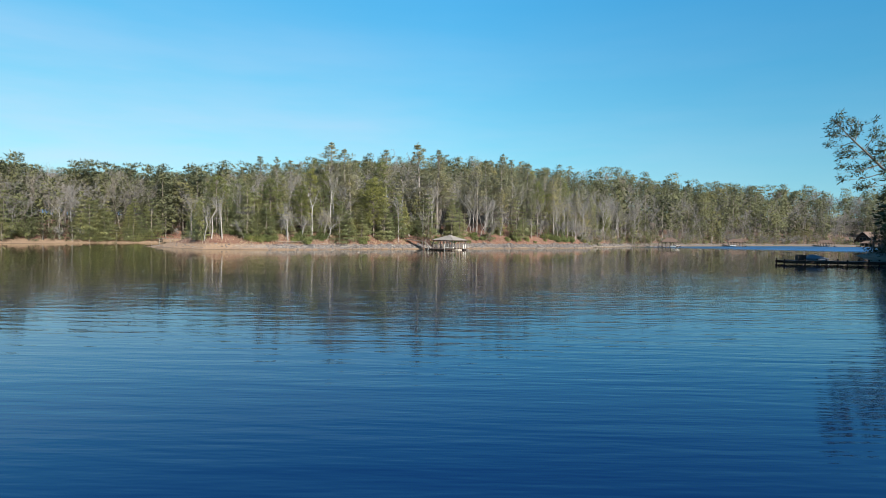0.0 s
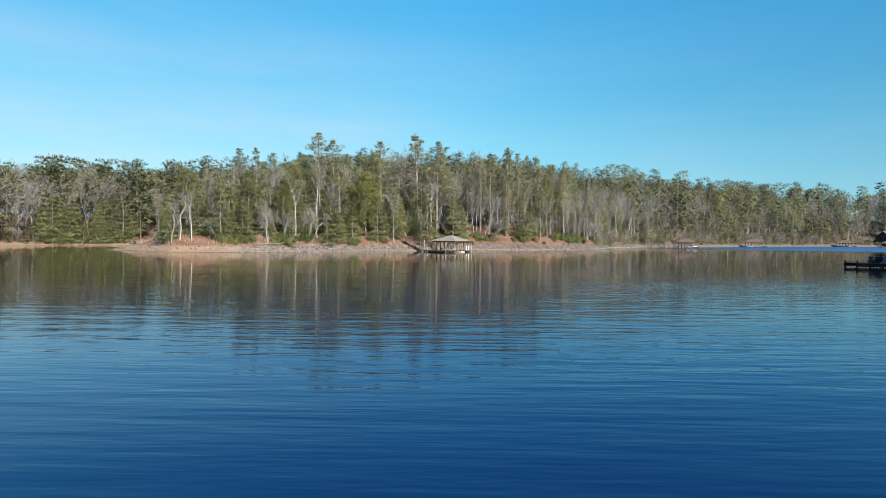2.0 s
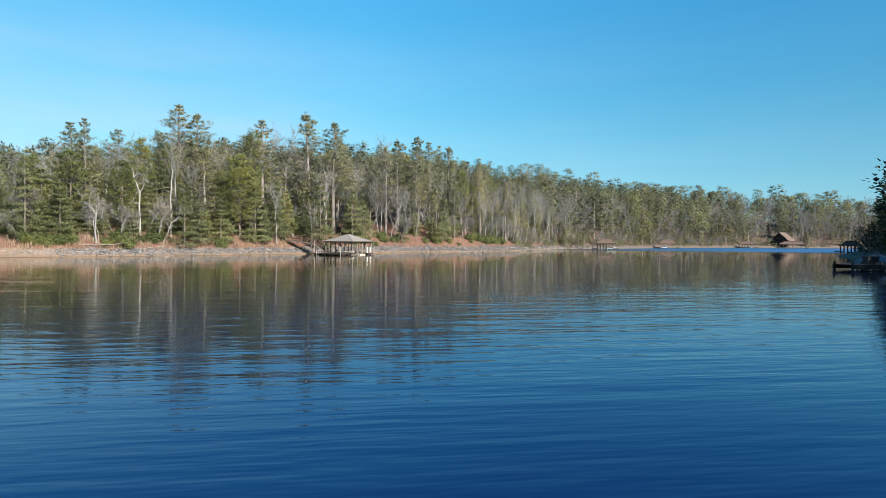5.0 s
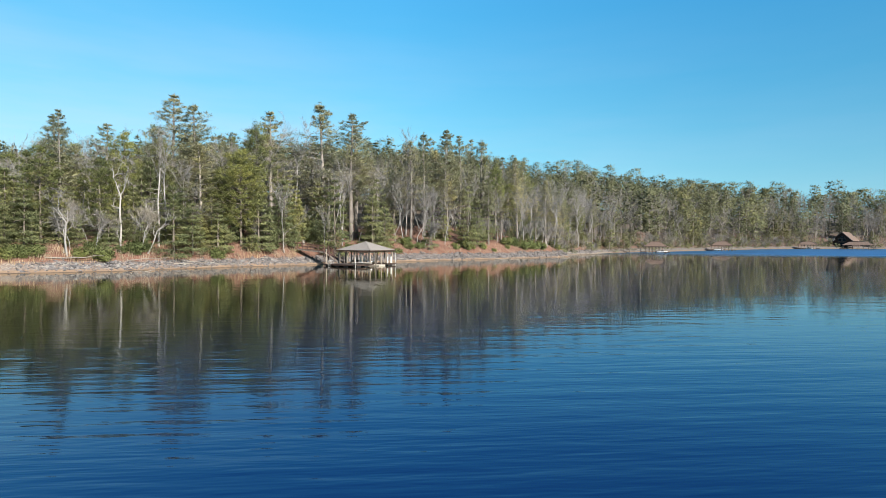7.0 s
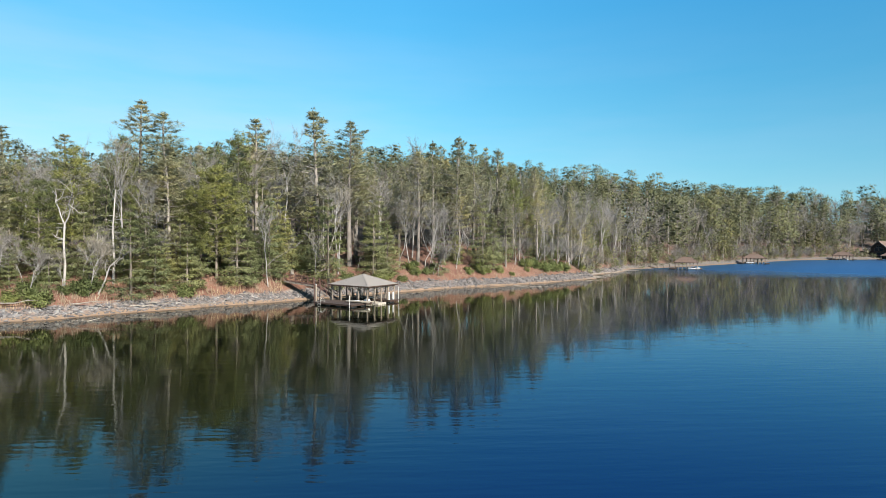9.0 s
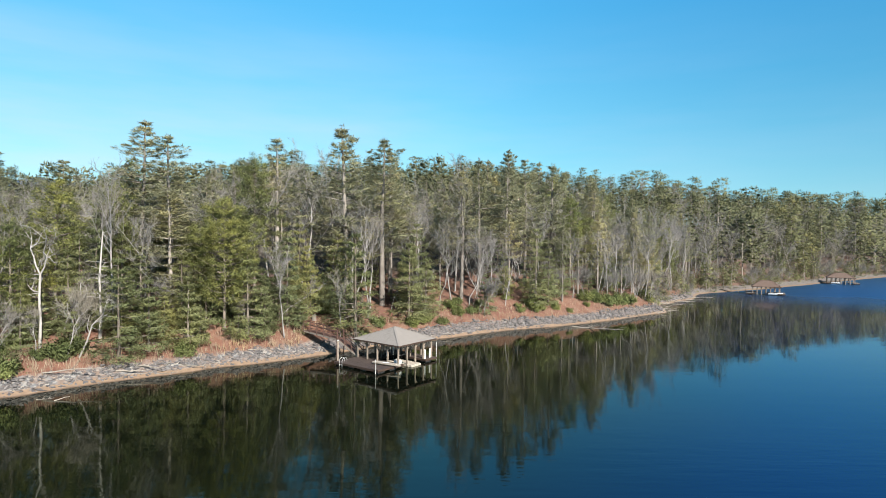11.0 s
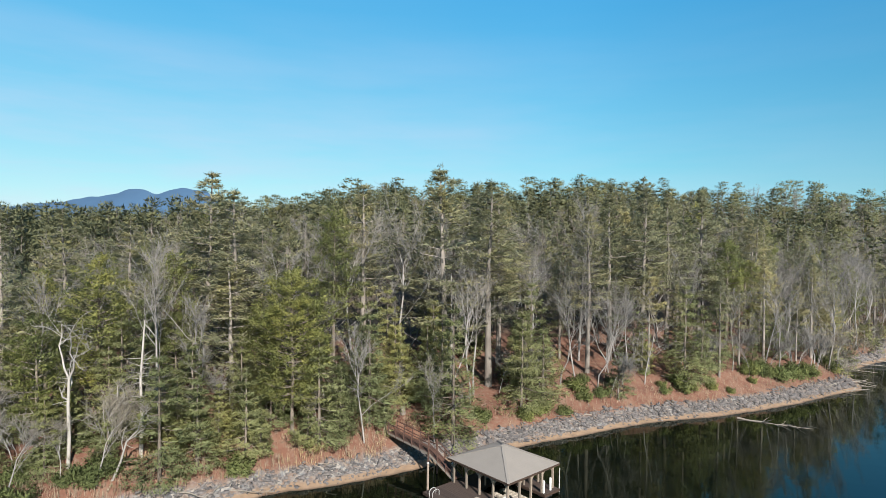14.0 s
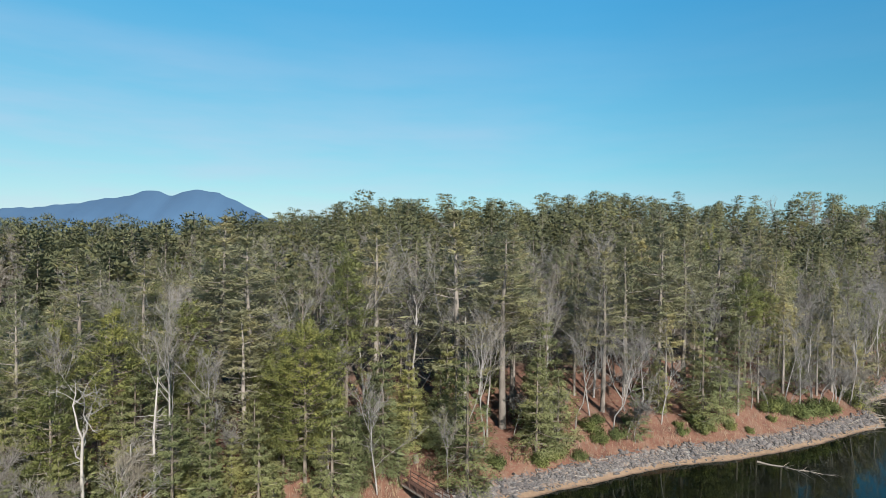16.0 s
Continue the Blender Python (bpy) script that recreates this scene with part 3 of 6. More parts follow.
def bare_shape(seed, H, spread_=0.45, limbs=9, twigs=760, lean=0.0, deep=3):
    """A leafless tree: trunk, limbs that fork twice, and fine twigs."""
    rng = np.random.default_rng(seed)
    wood, P, D, S = [], [], [], []

    def grow(p, d, ln, r, depth):
        steps = 4 if depth < 2 else 2
        pts, q, dd = [p], p.copy(), d.copy()
        for _ in range(steps):
            dd = dd + rng.normal(0, 0.20, 3) + [0, 0, 0.09]
            dd /= np.linalg.norm(dd)
            q = q + dd * ln / steps
            pts.append(q)
        end = r * (0.45 if depth == 0 else 0.25)
        if deep < 3:
            wood.append(tube(pts[::2], np.linspace(r, max(end, 0.02), len(pts[::2])), 3))
        else:
            wood.append(tube(pts, np.linspace(r, max(end, 0.008), steps + 1), 6 if depth == 0 else 3))
        if depth >= deep or ln < 0.7:
            return
        n = limbs if depth == 0 else rng.integers(3, 5)
        for i in range(n):
            f = rng.uniform(0.42 if depth == 0 else 0.3, 1.0) if not (depth == 0 and i < 2) else 1.0
            k_ = min(int(f * steps), steps - 1)
            s0 = pts[k_] + (pts[k_ + 1] - pts[k_]) * (f * steps - k_)
            az = rng.uniform(0, 6.28)
            o = np.array([math.cos(az), math.sin(az), 0])
            nd = dd * (1 - spread_) + o * spread_ * rng.uniform(0.7, 1.4) + [0, 0, 0.15]
            nd /= np.linalg.norm(nd)
            grow(s0, nd, ln * rng.uniform(0.38, 0.62) * (1.25 - 0.4 * f), r * 0.44 * rng.uniform(0.7, 1.0), depth + 1)
        if depth >= 1:
            m = int(twigs / 28) if deep == 3 else int(twigs / limbs)
            t = rng.uniform(0.2, 1, m)
            base = np.array(pts)
            ki = np.minimum((t * steps).astype(int), steps - 1)
            P.append(base[ki] + (base[ki + 1] - base[ki]) * (t * steps - ki)[:, None])
            D.append(dd + rng.normal(0, 0.55, (m, 3)) + [0, 0, 0.2])
            S.append(rng.uniform(0.5, 1.5, m))

    d = np.array([lean, 0.02, 1.0])
    grow(np.array([0, 0, -0.2]), d / np.linalg.norm(d), H * 0.72, 0.0075 * H + 0.02, 0)
    if not P:
        P, D, S = [np.array([[0, 0, H * 0.5]])], [np.array([[0, 0, 1.0]])], [np.array([0.5])]
    P, D, S = np.concatenate(P), np.concatenate(D), np.concatenate(S)
    return join(wood), blades(rng, P, D, S, np.full(len(S), 0.034), 1.0)


def dead_shape(seed, path, r0, r1, limbs, stubs, ln=(0.6, 1.6)):
    """A bleached dead tree: a given trunk, crooked main limbs (start, heading, length) and short broken stubs."""
    rng = np.random.default_rng(seed)
    path = np.array(path, float)
    wood = [tube(path, np.linspace(r0, r1, len(path)), 7)]
    P, D, S = [], [], []

    def limb(p, d, length, r, depth):
        pts, q, dd = [p], p, unit(np.array(d, float))
        for i in range(5):
            dd = unit(dd + rng.normal(0, 0.26, 3) + [0, 0, 0.03])
            q = q + dd * length / 5
            pts.append(q)
        wood.append(tube(pts, np.linspace(r, r * 0.35 + 0.006, 6), 5 if depth == 0 else 3))
        if depth < 2:
            for i in range(4 if depth == 0 else 3):
                a = pts[rng.integers(2, 6)]
                limb(a, dd + rng.normal(0, 0.75, 3), length * rng.uniform(0.3, 0.6), r * 0.45, depth + 1)
        m = 6
        P.append(np.array(pts)[rng.integers(2, 6, m)])
        D.append(dd + rng.normal(0, 0.7, (m, 3)))
        S.append(rng.uniform(0.3, 0.9, m))

    for at_, d, length, r in limbs:
        limb(np.array([np.interp(at_, path[:, 2], path[:, i]) for i in range(3)]), d, length, r, 0)
    for _ in range(stubs):
        z = rng.uniform(0.25, 1.0) * path[-1, 2]
        c = np.array([np.interp(z, path[:, 2], path[:, i]) for i in range(3)])
        az, length = rng.uniform(0, 6.28), rng.uniform(*ln)
        e = c + np.array([math.cos(az), math.sin(az), rng.normal(0.1, 0.25)]) * length
        wood.append(tube([c, (c + e) / 2 + rng.normal(0, 0.08, 3), e], [0.045, 0.03, 0.008], 3))
        P.append(e[None])
        D.append((e - c)[None])
        S.append(np.array([0.4]))
    P, D, S = np.concatenate(P), np.concatenate(D), np.concatenate(S)
    return join(wood), blades(rng, P, D, S, np.full(len(S), 0.03), 1.0)


def shrub_shape(seed, H, n):
    rng = np.random.default_rng(seed)
    wood = []
    lobes = []
    for _ in range(9):
        az, el = rng.uniform(0, 6.28), rng.uniform(0.3, 1.2)
        tip = np.array([math.cos(az) * math.cos(el), math.sin(az) * math.cos(el), math.sin(el)]) * H * rng.uniform(0.55, 0.95)
        wood.append(tube([np.zeros(3), tip * 0.5 + rng.normal(0, 0.05, 3), tip], [0.035, 0.02, 0.008], 3))
        lobes.append(tip)
    lobes = np.array(lobes)
    w = rng.integers(0, 9, n)
    q = lobes[w] * rng.uniform(0.45, 1.0, n)[:, None] + rng.normal(0, 0.14 * H, (n, 3))
    q[:, 2] = np.abs(q[:, 2])
    d = rng.normal(0, 0.7, (n, 3)) + q * 0.6 / H + [0, 0, 0.2]
    s = rng.uniform(0.16, 0.34, n)
    cv, cf = tufts(rng, q, d, s, 0.6, 0.8)
    cf, cn = mass_normals(cv, cf, np.repeat(unit(q) + [0, 0, 0.6], 3, 0))
    return join(wood), (cv, cf, cn)


STORE = {}


def template(key, shape, wood, leaf):
    (wv, wf), (cv, cf, *cn) = shape
    STORE[key] = (mesh_of(key + "_trunk", wv, wf, [wood], None, True), mesh_of(key + "_crown", cv, cf, [leaf], None, False, cn[0] if cn else None))


for i, (H, base, R) in enumerate([(27, .30, 6.4), (25, .36, 6.0), (23, .26, 6.0), (26, .42, 5.8), (21, .24, 5.8), (24, .46, 5.2)]):
    template("white%d" % i, pine_shape(11 + i, H, base, R, 1.1, 5.5, 200, 0.31), M_PALEBARK, M_PINE)
    template("back%d" % i, pine_shape(11 + i, H, base, R, 1.5, 5, 115, 0.48), M_BARK, M_PINE)
for i, (H, base, R) in enumerate([(21, .44, 4.0), (19, .50, 3.6), (23, .40, 4.2)]):
    template("slim%d" % i, pine_shape(171 + i, H, base, R, 0.9, 5, 120, 0.36), M_PALEBARK, M_PINE)
for i, (H, base, R) in enumerate([(20, .28, 4.0), (22, .42, 3.6), (17, .22, 3.8)]):
    template("yellow%d" % i, pine_shape(31 + i, H, base, R, 0.75, 5, 190, 0.27, "yellow"), M_BARK, M_YELLOW)
    template("backy%d" % i, pine_shape(31 + i, H, base, R, 0.9, 4.5, 70, 0.42, "yellow"), M_BARK, M_YELLOW)
template("bigyellow", pine_shape(37, 18, .22, 5.2, 0.65, 6, 380, 0.24, "yellow"), M_BARK, M_YELLOW)
for i, (H, base, R) in enumerate([(12, .05, 4.0), (9.5, .04, 3.5), (14, .08, 4.2), (7, .03, 2.9)]):
    template("young%d" % i, pine_shape(51 + i, H, base, R, 1.0, 6, 220, 0.27, "young"), M_BARK, M_HEMLOCK)
for i, (H, base, R) in enumerate([(9, .03, 3.2), (12, .06, 3.5)]):
    template("understory%d" % i, pine_shape(61 + i, H, base, R, 0.95, 5, 60, 0.46, "young"), M_BARK, M_HEMLOCK)
for i, (H, sp, li) in enumerate([(20, .42, 9), (17, .5, 8), (22, .38, 10), (15, .45, 8), (18, .6, 9)]):
    template("bare%d" % i, bare_shape(71 + i, H, sp, li), M_PALE, M_TWIG)
template("snag", dead_shape(93, [(0, 0, -0.5), (0.12, 0, 3), (-0.08, 0.1, 6), (0.1, 0, 8.8)], 0.19, 0.13, [(8.7, (-0.75, 0.1, 0.75), 5.6, 0.105), (8.7, (0.55, -0.1, 0.85), 5.4, 0.11), (6.6, (-0.9, 0.3, 0.35), 4.6, 0.09), (7.6, (0.3, 0.8, 0.5), 3.6, 0.08)], 5), M_SNAG, M_TWIG)
template("broken", dead_shape(94, [(0, 0, -0.5), (0.1, 0, 4), (-0.05, 0.05, 8), (0.32, 0, 14)], 0.22, 0.07, [], 34, (0.5, 2.2)), M_SNAG, M_TWIG)
template("crooked", dead_shape(95, [(0, 0, -0.4), (0.25, 0, 2), (0.1, 0.1, 4), (0.9, 0, 5.6), (0.8, 0, 7.4)], 0.13, 0.04, [(4.2, (0.9, 0.1, 0.4), 3.2, 0.06), (5.8, (-0.6, 0.2, 0.6), 2.4, 0.05), (3.0, (-0.7, 0.2, 0.5), 2.2, 0.05)], 6), M_SNAG, M_TWIG)
template("thicket", bare_shape(97, 8, .5, 9, 600), M_PALE, M_TWIG)
for i in range(2):
    template("shrub%d" % i, shrub_shape(101 + i, 2.4, 2200), M_SHRUB, M_SHRUB)

COUNT = {}


def plant(key, name, x, y, label, category, group, s=1.0, turn=None, tilt=(0, 0), sink=0.15, stretch=1.0):
    """Stands a tree of a stored shape on the ground."""
    rng = random.Random(round(x * 131 + y * 17, 2))
    z = float(height(x, y)) - sink
    top = new(name)
    top.empty_display_size = 0.3
    top.matrix_basis = pose(x, y, z, tilt[0], tilt[1], rng.uniform(0, 360) if turn is None else turn) @ Matrix.Diagonal((s, s, s * stretch, 1))
    tagged(top, label, category, group)
    obj("trunk", STORE[key][0], top)
    obj("crown", STORE[key][1], top)
    COUNT[key] = COUNT.get(key, 0) + 1
    return top


L_WHITE = "tall white pine with layered grey-green boughs on the slope"
L_YELLOW = "yellow-green pine with clumped needles on the slope"
L_YOUNG = "young bright green pine with boughs to the ground"
L_BARE = "leafless grey hardwood tree on the wooded slope"
L_SHRUB = "low evergreen shrub on the red bank"

# trees that stand out
KEY = [("white0", -38, 187, 35.0), ("white1", -61, 188, 30), ("white2", -8.6, 201, 37.2), ("white5", -52, 190, 29), ("white5", -20.5, 199, 34.2), ("white3", -2.6, 203, 35.2),
       ("bigyellow", -22.6, 180.5, 22), ("young2", 31, 228, 17.5), ("young2", 27.5, 217.5, 20), ("young2", -5.2, 188.6, 18.5), ("young0", -18, 182.5, 13), ("young0", 2.5, 199, 17),
       ("young2", -27.5, 178, 15), ("yellow0", -41, 172, 24), ("white3", -32.6, 185, 32.5), ("young0", -47, 163, 13), ("young2", -16.5, 186.5, 17), ("white4", -30, 180, 24), ("young1", -29, 172, 12),
       ("white3", 12, 214, 31), ("yellow1", 38, 234, 27), ("white0", -2, 211, 34), ("white0", 22, 226, 36), ("white1", 27, 231, 35.5), ("white2", 16, 221, 34.5), ("white4", 34, 238, 35.5)]        # kind, place, height of the top over the lake
FULL = {"slim0": 21, "slim1": 19, "slim2": 23, "white0": 27, "white1": 25, "white2": 23, "white3": 26, "white4": 21, "white5": 24, "back0": 27, "back1": 25, "back2": 23, "back3": 26, "back4": 21, "back5": 24, "backy0": 20, "backy1": 22, "backy2": 17, "bigyellow": 18, "yellow0": 20, "yellow1": 22, "yellow2": 17,
        "young0": 12, "young1": 9.5, "young2": 14, "young3": 7, "bare0": 20, "bare1": 17, "bare2": 22, "bare3": 15, "bare4": 18, "snag": 20, "shrub0": 2.4, "shrub1": 2.4, "thicket": 8}
taken = []


def named(key):
    if key.startswith(("white", "slim", "back")) and not key.startswith("backy"):
        return "white_pine", L_WHITE, "pine tree", "tall pines of the wood"
    if key.startswith(("yellow", "backy", "bigyellow")):
        return "yellow_pine", L_YELLOW, "pine tree", "yellow pines of the wood"
    if key.startswith(("young", "understory")):
        return "young_pine", L_YOUNG, "pine tree", "young pines of the bank"
    if key.startswith("shrub"):
        return "evergreen_shrub", L_SHRUB, "shrub", "shrubs of the bank"
    return "bare_tree", L_BARE, "bare tree", "leafless trees of the wood"


for key, x, y, H in KEY:
    n, l, c, g = named(key)
    wide = (1.5 if x < 0 and y < 205 else 1.2) if key.startswith("white") else 1.0
    plant(key, n, x, y, l, c, g, wide * (H - float(height(x, y))) / FULL[key], stretch=1 / wide)
    taken.append((x, y, 3.0))
L_DEAD = "bleached dead tree with crooked limbs on the bank"
plant("snag", "dead_tree", -38.9, 166.2, "bleached dead tree with a forked crown on the bank", "dead tree", "", 1.0, 5)
plant("snag", "dead_tree", -63, 158.5, "bleached dead tree with a forked crown on the bank", "dead tree", "", 0.8, 150)
plant("broken", "dead_tree", -34.3, 170.4, "grey broken-topped dead pine trunk with short stubs", "dead tree", "", 1.0, 40)
plant("broken", "dead_tree", -7.5, 199.6, "grey broken-topped dead pine trunk with short stubs", "dead tree", "", 1.2, 130)
plant("crooked", "leaning_tree", -34.9, 167.2, "pale dead trunk leaning over the reeds", "dead tree", "", 1.05, 0, (0, 20))
plant("crooked", "dead_tree", -37.0, 168.6, L_DEAD, "dead tree", "", 1.0, 10, (0, 4))
plant("crooked", "dead_tree", -44.3, 160.4, L_DEAD, "dead tree", "", 1.35, 200)
plant("crooked", "dead_tree", -45.1, 160.9, L_DEAD, "dead tree", "", 0.95, 80)
plant("crooked", "dead_tree", -61.5, 156.2, L_DEAD, "dead tree", "", 1.3, 120, (0, 8))
plant("crooked", "dead_tree", -66.4, 156, L_DEAD, "dead tree", "", 1.2, 170, (0, -14))
plant("crooked", "dead_tree", -64.6, 156.4, L_DEAD, "dead tree", "", 1.5, 30)
for key, x, y, H in [("bare3", -21.2, 195.5, 23), ("bare0", -14.4, 198.8, 24), ("bare1", -11.4, 198.9, 17), ("bare2", -4.3, 199.6, 19.7), ("bare3", 3.2, 209.6, 17.8), ("bare0", 10.8, 218.1, 24.4), ("bare1", 7.8, 206.9, 13.8),
                     ("bare4", -26.5, 188, 19), ("bare1", -46.5, 168, 16), ("bare3", -31.5, 176, 15), ("bare2", 17.5, 213, 15), ("bare4", 44, 232, 15), ("bare0", 50, 236, 16), ("bare1", 55, 239, 13), ("bare3", 37, 226, 14), ("bare2", 52, 233.5, 10),
                     ("young2", -7.5, 192.3, 13.6), ("young0", -15.2, 186.1, 14), ("young0", 2.8, 201.4, 12.2), ("young1", 5.3, 202.2, 10.7), ("young2", 30.3, 218.9, 12.5), ("young0", -19.2, 180.3, 13.0), ("young1", -25.6, 175.6, 9.6), ("young1", -50.5, 160, 10.5), ("young0", -54.5, 162, 12)]:
    n, l, c, g = named(key)
    plant(key, n, x, y, l, c, g, H / FULL[key])
    taken.append((x, y, 2.6))
plant("bare2", "bare_tree", -4.2, 196, "white-barked leafless tree with several stems", "bare tree", "leafless trees of the wood", 0.85)
plant("bare0", "bare_tree", -34, 173, L_BARE, "bare tree", "leafless trees of the wood", 0.95)
plant("bare1", "bare_tree", -7.2, 187.3, "slender leafless grey tree beside the gangway", "bare tree", "leafless trees of the wood", 0.62)
plant("young2", "young_pine", -15.5, 194.5, L_YOUNG, "pine tree", "young pines of the bank", 1.05)
plant("young1", "young_pine", -13.2, 192.8, L_YOUNG, "pine tree", "young pines of the bank", 0.95)
taken += [(-38.9, 165.4, 3.6), (-64, 157, 4), (-34.5, 168.6, 3.2), (-44.5, 160, 2.5), (-4.2, 196, 2), (-34, 173, 2)]
CLEAR = [(-12, 188, 4.2), (-8.5, 182, 3.5), (-11, 186.5, 4.5), (-9, 184, 3.5), (1, 180, 9)]

# the wood behind the bank, nearest trees
rng = random.Random(5)
for ring, step in ((0, 4.0), (1, 5.6)):
    for gx_ in np.arange(-98, 92, step):
        for gy_ in np.arange(146, 300, step):
            x, y = gx_ + rng.uniform(-0.45, 0.45) * step, gy_ + rng.uniform(-0.45, 0.45) * step
            r, size, third, tall = rng.random(), rng.uniform(0.76, 1.08), rng.randrange(60), rng.uniform(0.92, 1.1)
            d = float(shore_distance(x, y))
            if not (2.8 < d < 14 if ring == 0 else 14 <= d < 44) or x - 0.1 * y > 66:
                continue
            if any(math.hypot(x - a, y - b) < c for a, b, c in taken) or any(math.hypot(x - a, y - b) < c for a, b, c in CLEAR):
                continue
            if ring == 0 and x > 8:
                if d < 4.8 or (r < 0.22 and d < 7.5):
                    continue
                key = "young%d" % (1 + third % 2) if r < 0.22 or r > 0.93 else "slim%d" % (third % 3) if r < 0.66 else "bare%d" % (third % 5)
                size *= 0.85
            elif ring == 0:
                if d < 4.2 and r > 0.4:
                    continue
                key = "young%d" % (third % 4) if r < 0.36 else "slim%d" % (third % 3) if r < 0.52 else "bare%d" % (third % 5) if r < 0.84 else "yellow2" if r < 0.88 else "young2"
                size *= 0.82 if key[0] != "y" else 1.08
            else:
                close = d < 19
                key = (("white%d" if close else "back%d") % (third % 6) if r < 0.43 else ("yellow%d" if close else "backy%d") % (third % 3) if r < 0.54 else ("young%d" if close else "bare%d") % (third % 3) if r < 0.59 else "bare%d" % (third % 5))
            if x < -35 and key[0] in "wb":
                size *= 0.84
            if x < 8:                                                          # an even canopy, from which the old pines stand out
                low, most = float(height(x, y)), 30.0 - 1.8 * (x < -30) + max(0.0, d - 22) * 0.12
                size *= min(1.0, (most - low) / (FULL[key] * size * tall))
            n, l, c, g = named(key)
            plant(key, n, x, y, l, c, g, size, stretch=tall)

# shrubs on the bank
for x, y, s in [(46, 229, 1.3), (43, 228, 1.1), (49, 231.5, 1.2), (40, 226.5, 1.0), (-48, 158.5, 0.9), (-42.5, 161, 0.8), (-51, 157, 0.9), (-42, 163.4, 0.8),
                (-55, 157, 0.9), (-36, 167, 1.0), (-25, 173.5, 0.9), (3, 197.5, 0.8), (14, 208.5, 0.8), (24, 214, 0.6), (-39.5, 161.3, 1.1), (52, 234, 1.0)]:
    plant("shrub%d" % (int(x) % 2), "evergreen_shrub", x, y, L_SHRUB, "shrub", "shrubs of the bank", s)


rng = random.Random(23)
for i in range(13):
    f = i / 12
    x = -60 + 47 * f + rng.uniform(-0.6, 0.6)
    y = float(np.interp(x, LAKE[13:22, 0], LAKE[13:22, 1])) + 6.2
    d = float(shore_distance(x, y))
    y -= (d - rng.uniform(5.0, 7.8)) * 1.15
    w, s = rng.random(), rng.uniform(0.55, 1.0)
    if w < 0.84:
        key = ("young3", "young1", "young0")[i % 3]
        n, l, c, g = named(key)
        plant(key, n, x, y, l, c, g, s * (0.8 if key == "young0" else 1))
    else:
        plant("shrub%d" % (i % 2), "evergreen_shrub", x, y, L_SHRUB, "shrub", "shrubs of the bank", s)

for i in range(34):
    x = -84 + 62 * i / 33 + rng.uniform(-0.8, 0.8)
    y = float(np.interp(x, LAKE[12:22, 0], LAKE[12:22, 1])) + 11
    y -= (float(shore_distance(x, y)) - rng.uniform(7.5, 15)) * 1.1
    key = ("young0", "young2", "yellow2", "young1")[i % 4]
    n, l, c, g = named(key)
    plant(key, n, x, y, l, c, g, rng.uniform(0.65, 1.0))

rng = random.Random(53)                                                # young pines that overhang the western waterline
for i in range(46):
    a, b = ((LAKE[3], LAKE[4]), (LAKE[4], LAKE[5]), (LAKE[5], LAKE[6]), (LAKE[9], LAKE[10]))[(0, 0, 1, 1, 2, 2, 0, 1, 3)[i % 9]]
    f, off, s = rng.random(), rng.uniform(1.2, 8), rng.uniform(0.8, 1.3)
    t_ = (b - a) / np.linalg.norm(b - a)
    x, y = a + (b - a) * f + np.array([-t_[1], t_[0]]) * off
    key = ("young2", "young0", "understory1", "bare3", "young2", "young1")[i % 6]
    n, l, c, g = named(key)
    plant(key, n, float(x), float(y), l, c, g, s)

rng = random.Random(37)                                                # trees on the neck beyond the point
for i in range(150):
    x, y = rng.uniform(56, 100), rng.uniform(240, 306)
    d, s, w = float(shore_distance(x, y)), rng.uniform(0.65, 0.95), rng.randrange(12)
    if 4.0 < d < 26:
        key = ("back0", "bare0", "backy0", "back2", "bare2", "bare1", "back4", "bare4", "understory1", "backy2", "bare3", "understory0")[w]
        n, l, c, g = named(key)
        plant(key, n, x, y, l, c, g, s)

rng = random.Random(31)                                                # young growth in the shade behind the first trunks
for i in range(110):
    x, y = rng.uniform(-70, 62), rng.uniform(160, 265)
    d, s, w = float(shore_distance(x, y)), rng.uniform(0.5, 1.05), rng.randrange(2)
    if 9.5 < d < 28 and not any(math.hypot(x - a, y - b) < c for a, b, c in CLEAR):
        key = "understory%d" % w
        n, l, c, g = named(key)
        plant(key, n, x, y, l, c, g, s)

rng = random.Random(11)
for i in range(80):
    x, y = rng.uniform(-60, 60), rng.uniform(150, 245)
    s, w = rng.uniform(0.4, 1.0), rng.random()
    d = float(shore_distance(x, y))
    for _ in range(40):
        if 3.6 < d < 11 and not any(math.hypot(x - a, y - b) < c for a, b, c in CLEAR):
            break
        x, y = rng.uniform(-60, 60), rng.uniform(150, 245)
        d = float(shore_distance(x, y))
    else:
        continue
    if w < (0.60 if x > 8 else 0.34):
        plant("shrub%d" % (i % 2), "evergreen_shrub", x, y, L_SHRUB, "shrub", "shrubs of the bank", s)
    else:
        plant("thicket", "bare_sapling", x, y, "leafless grey sapling in the brush", "sapling", "saplings of the bank", 0.5 + 0.5 * s)

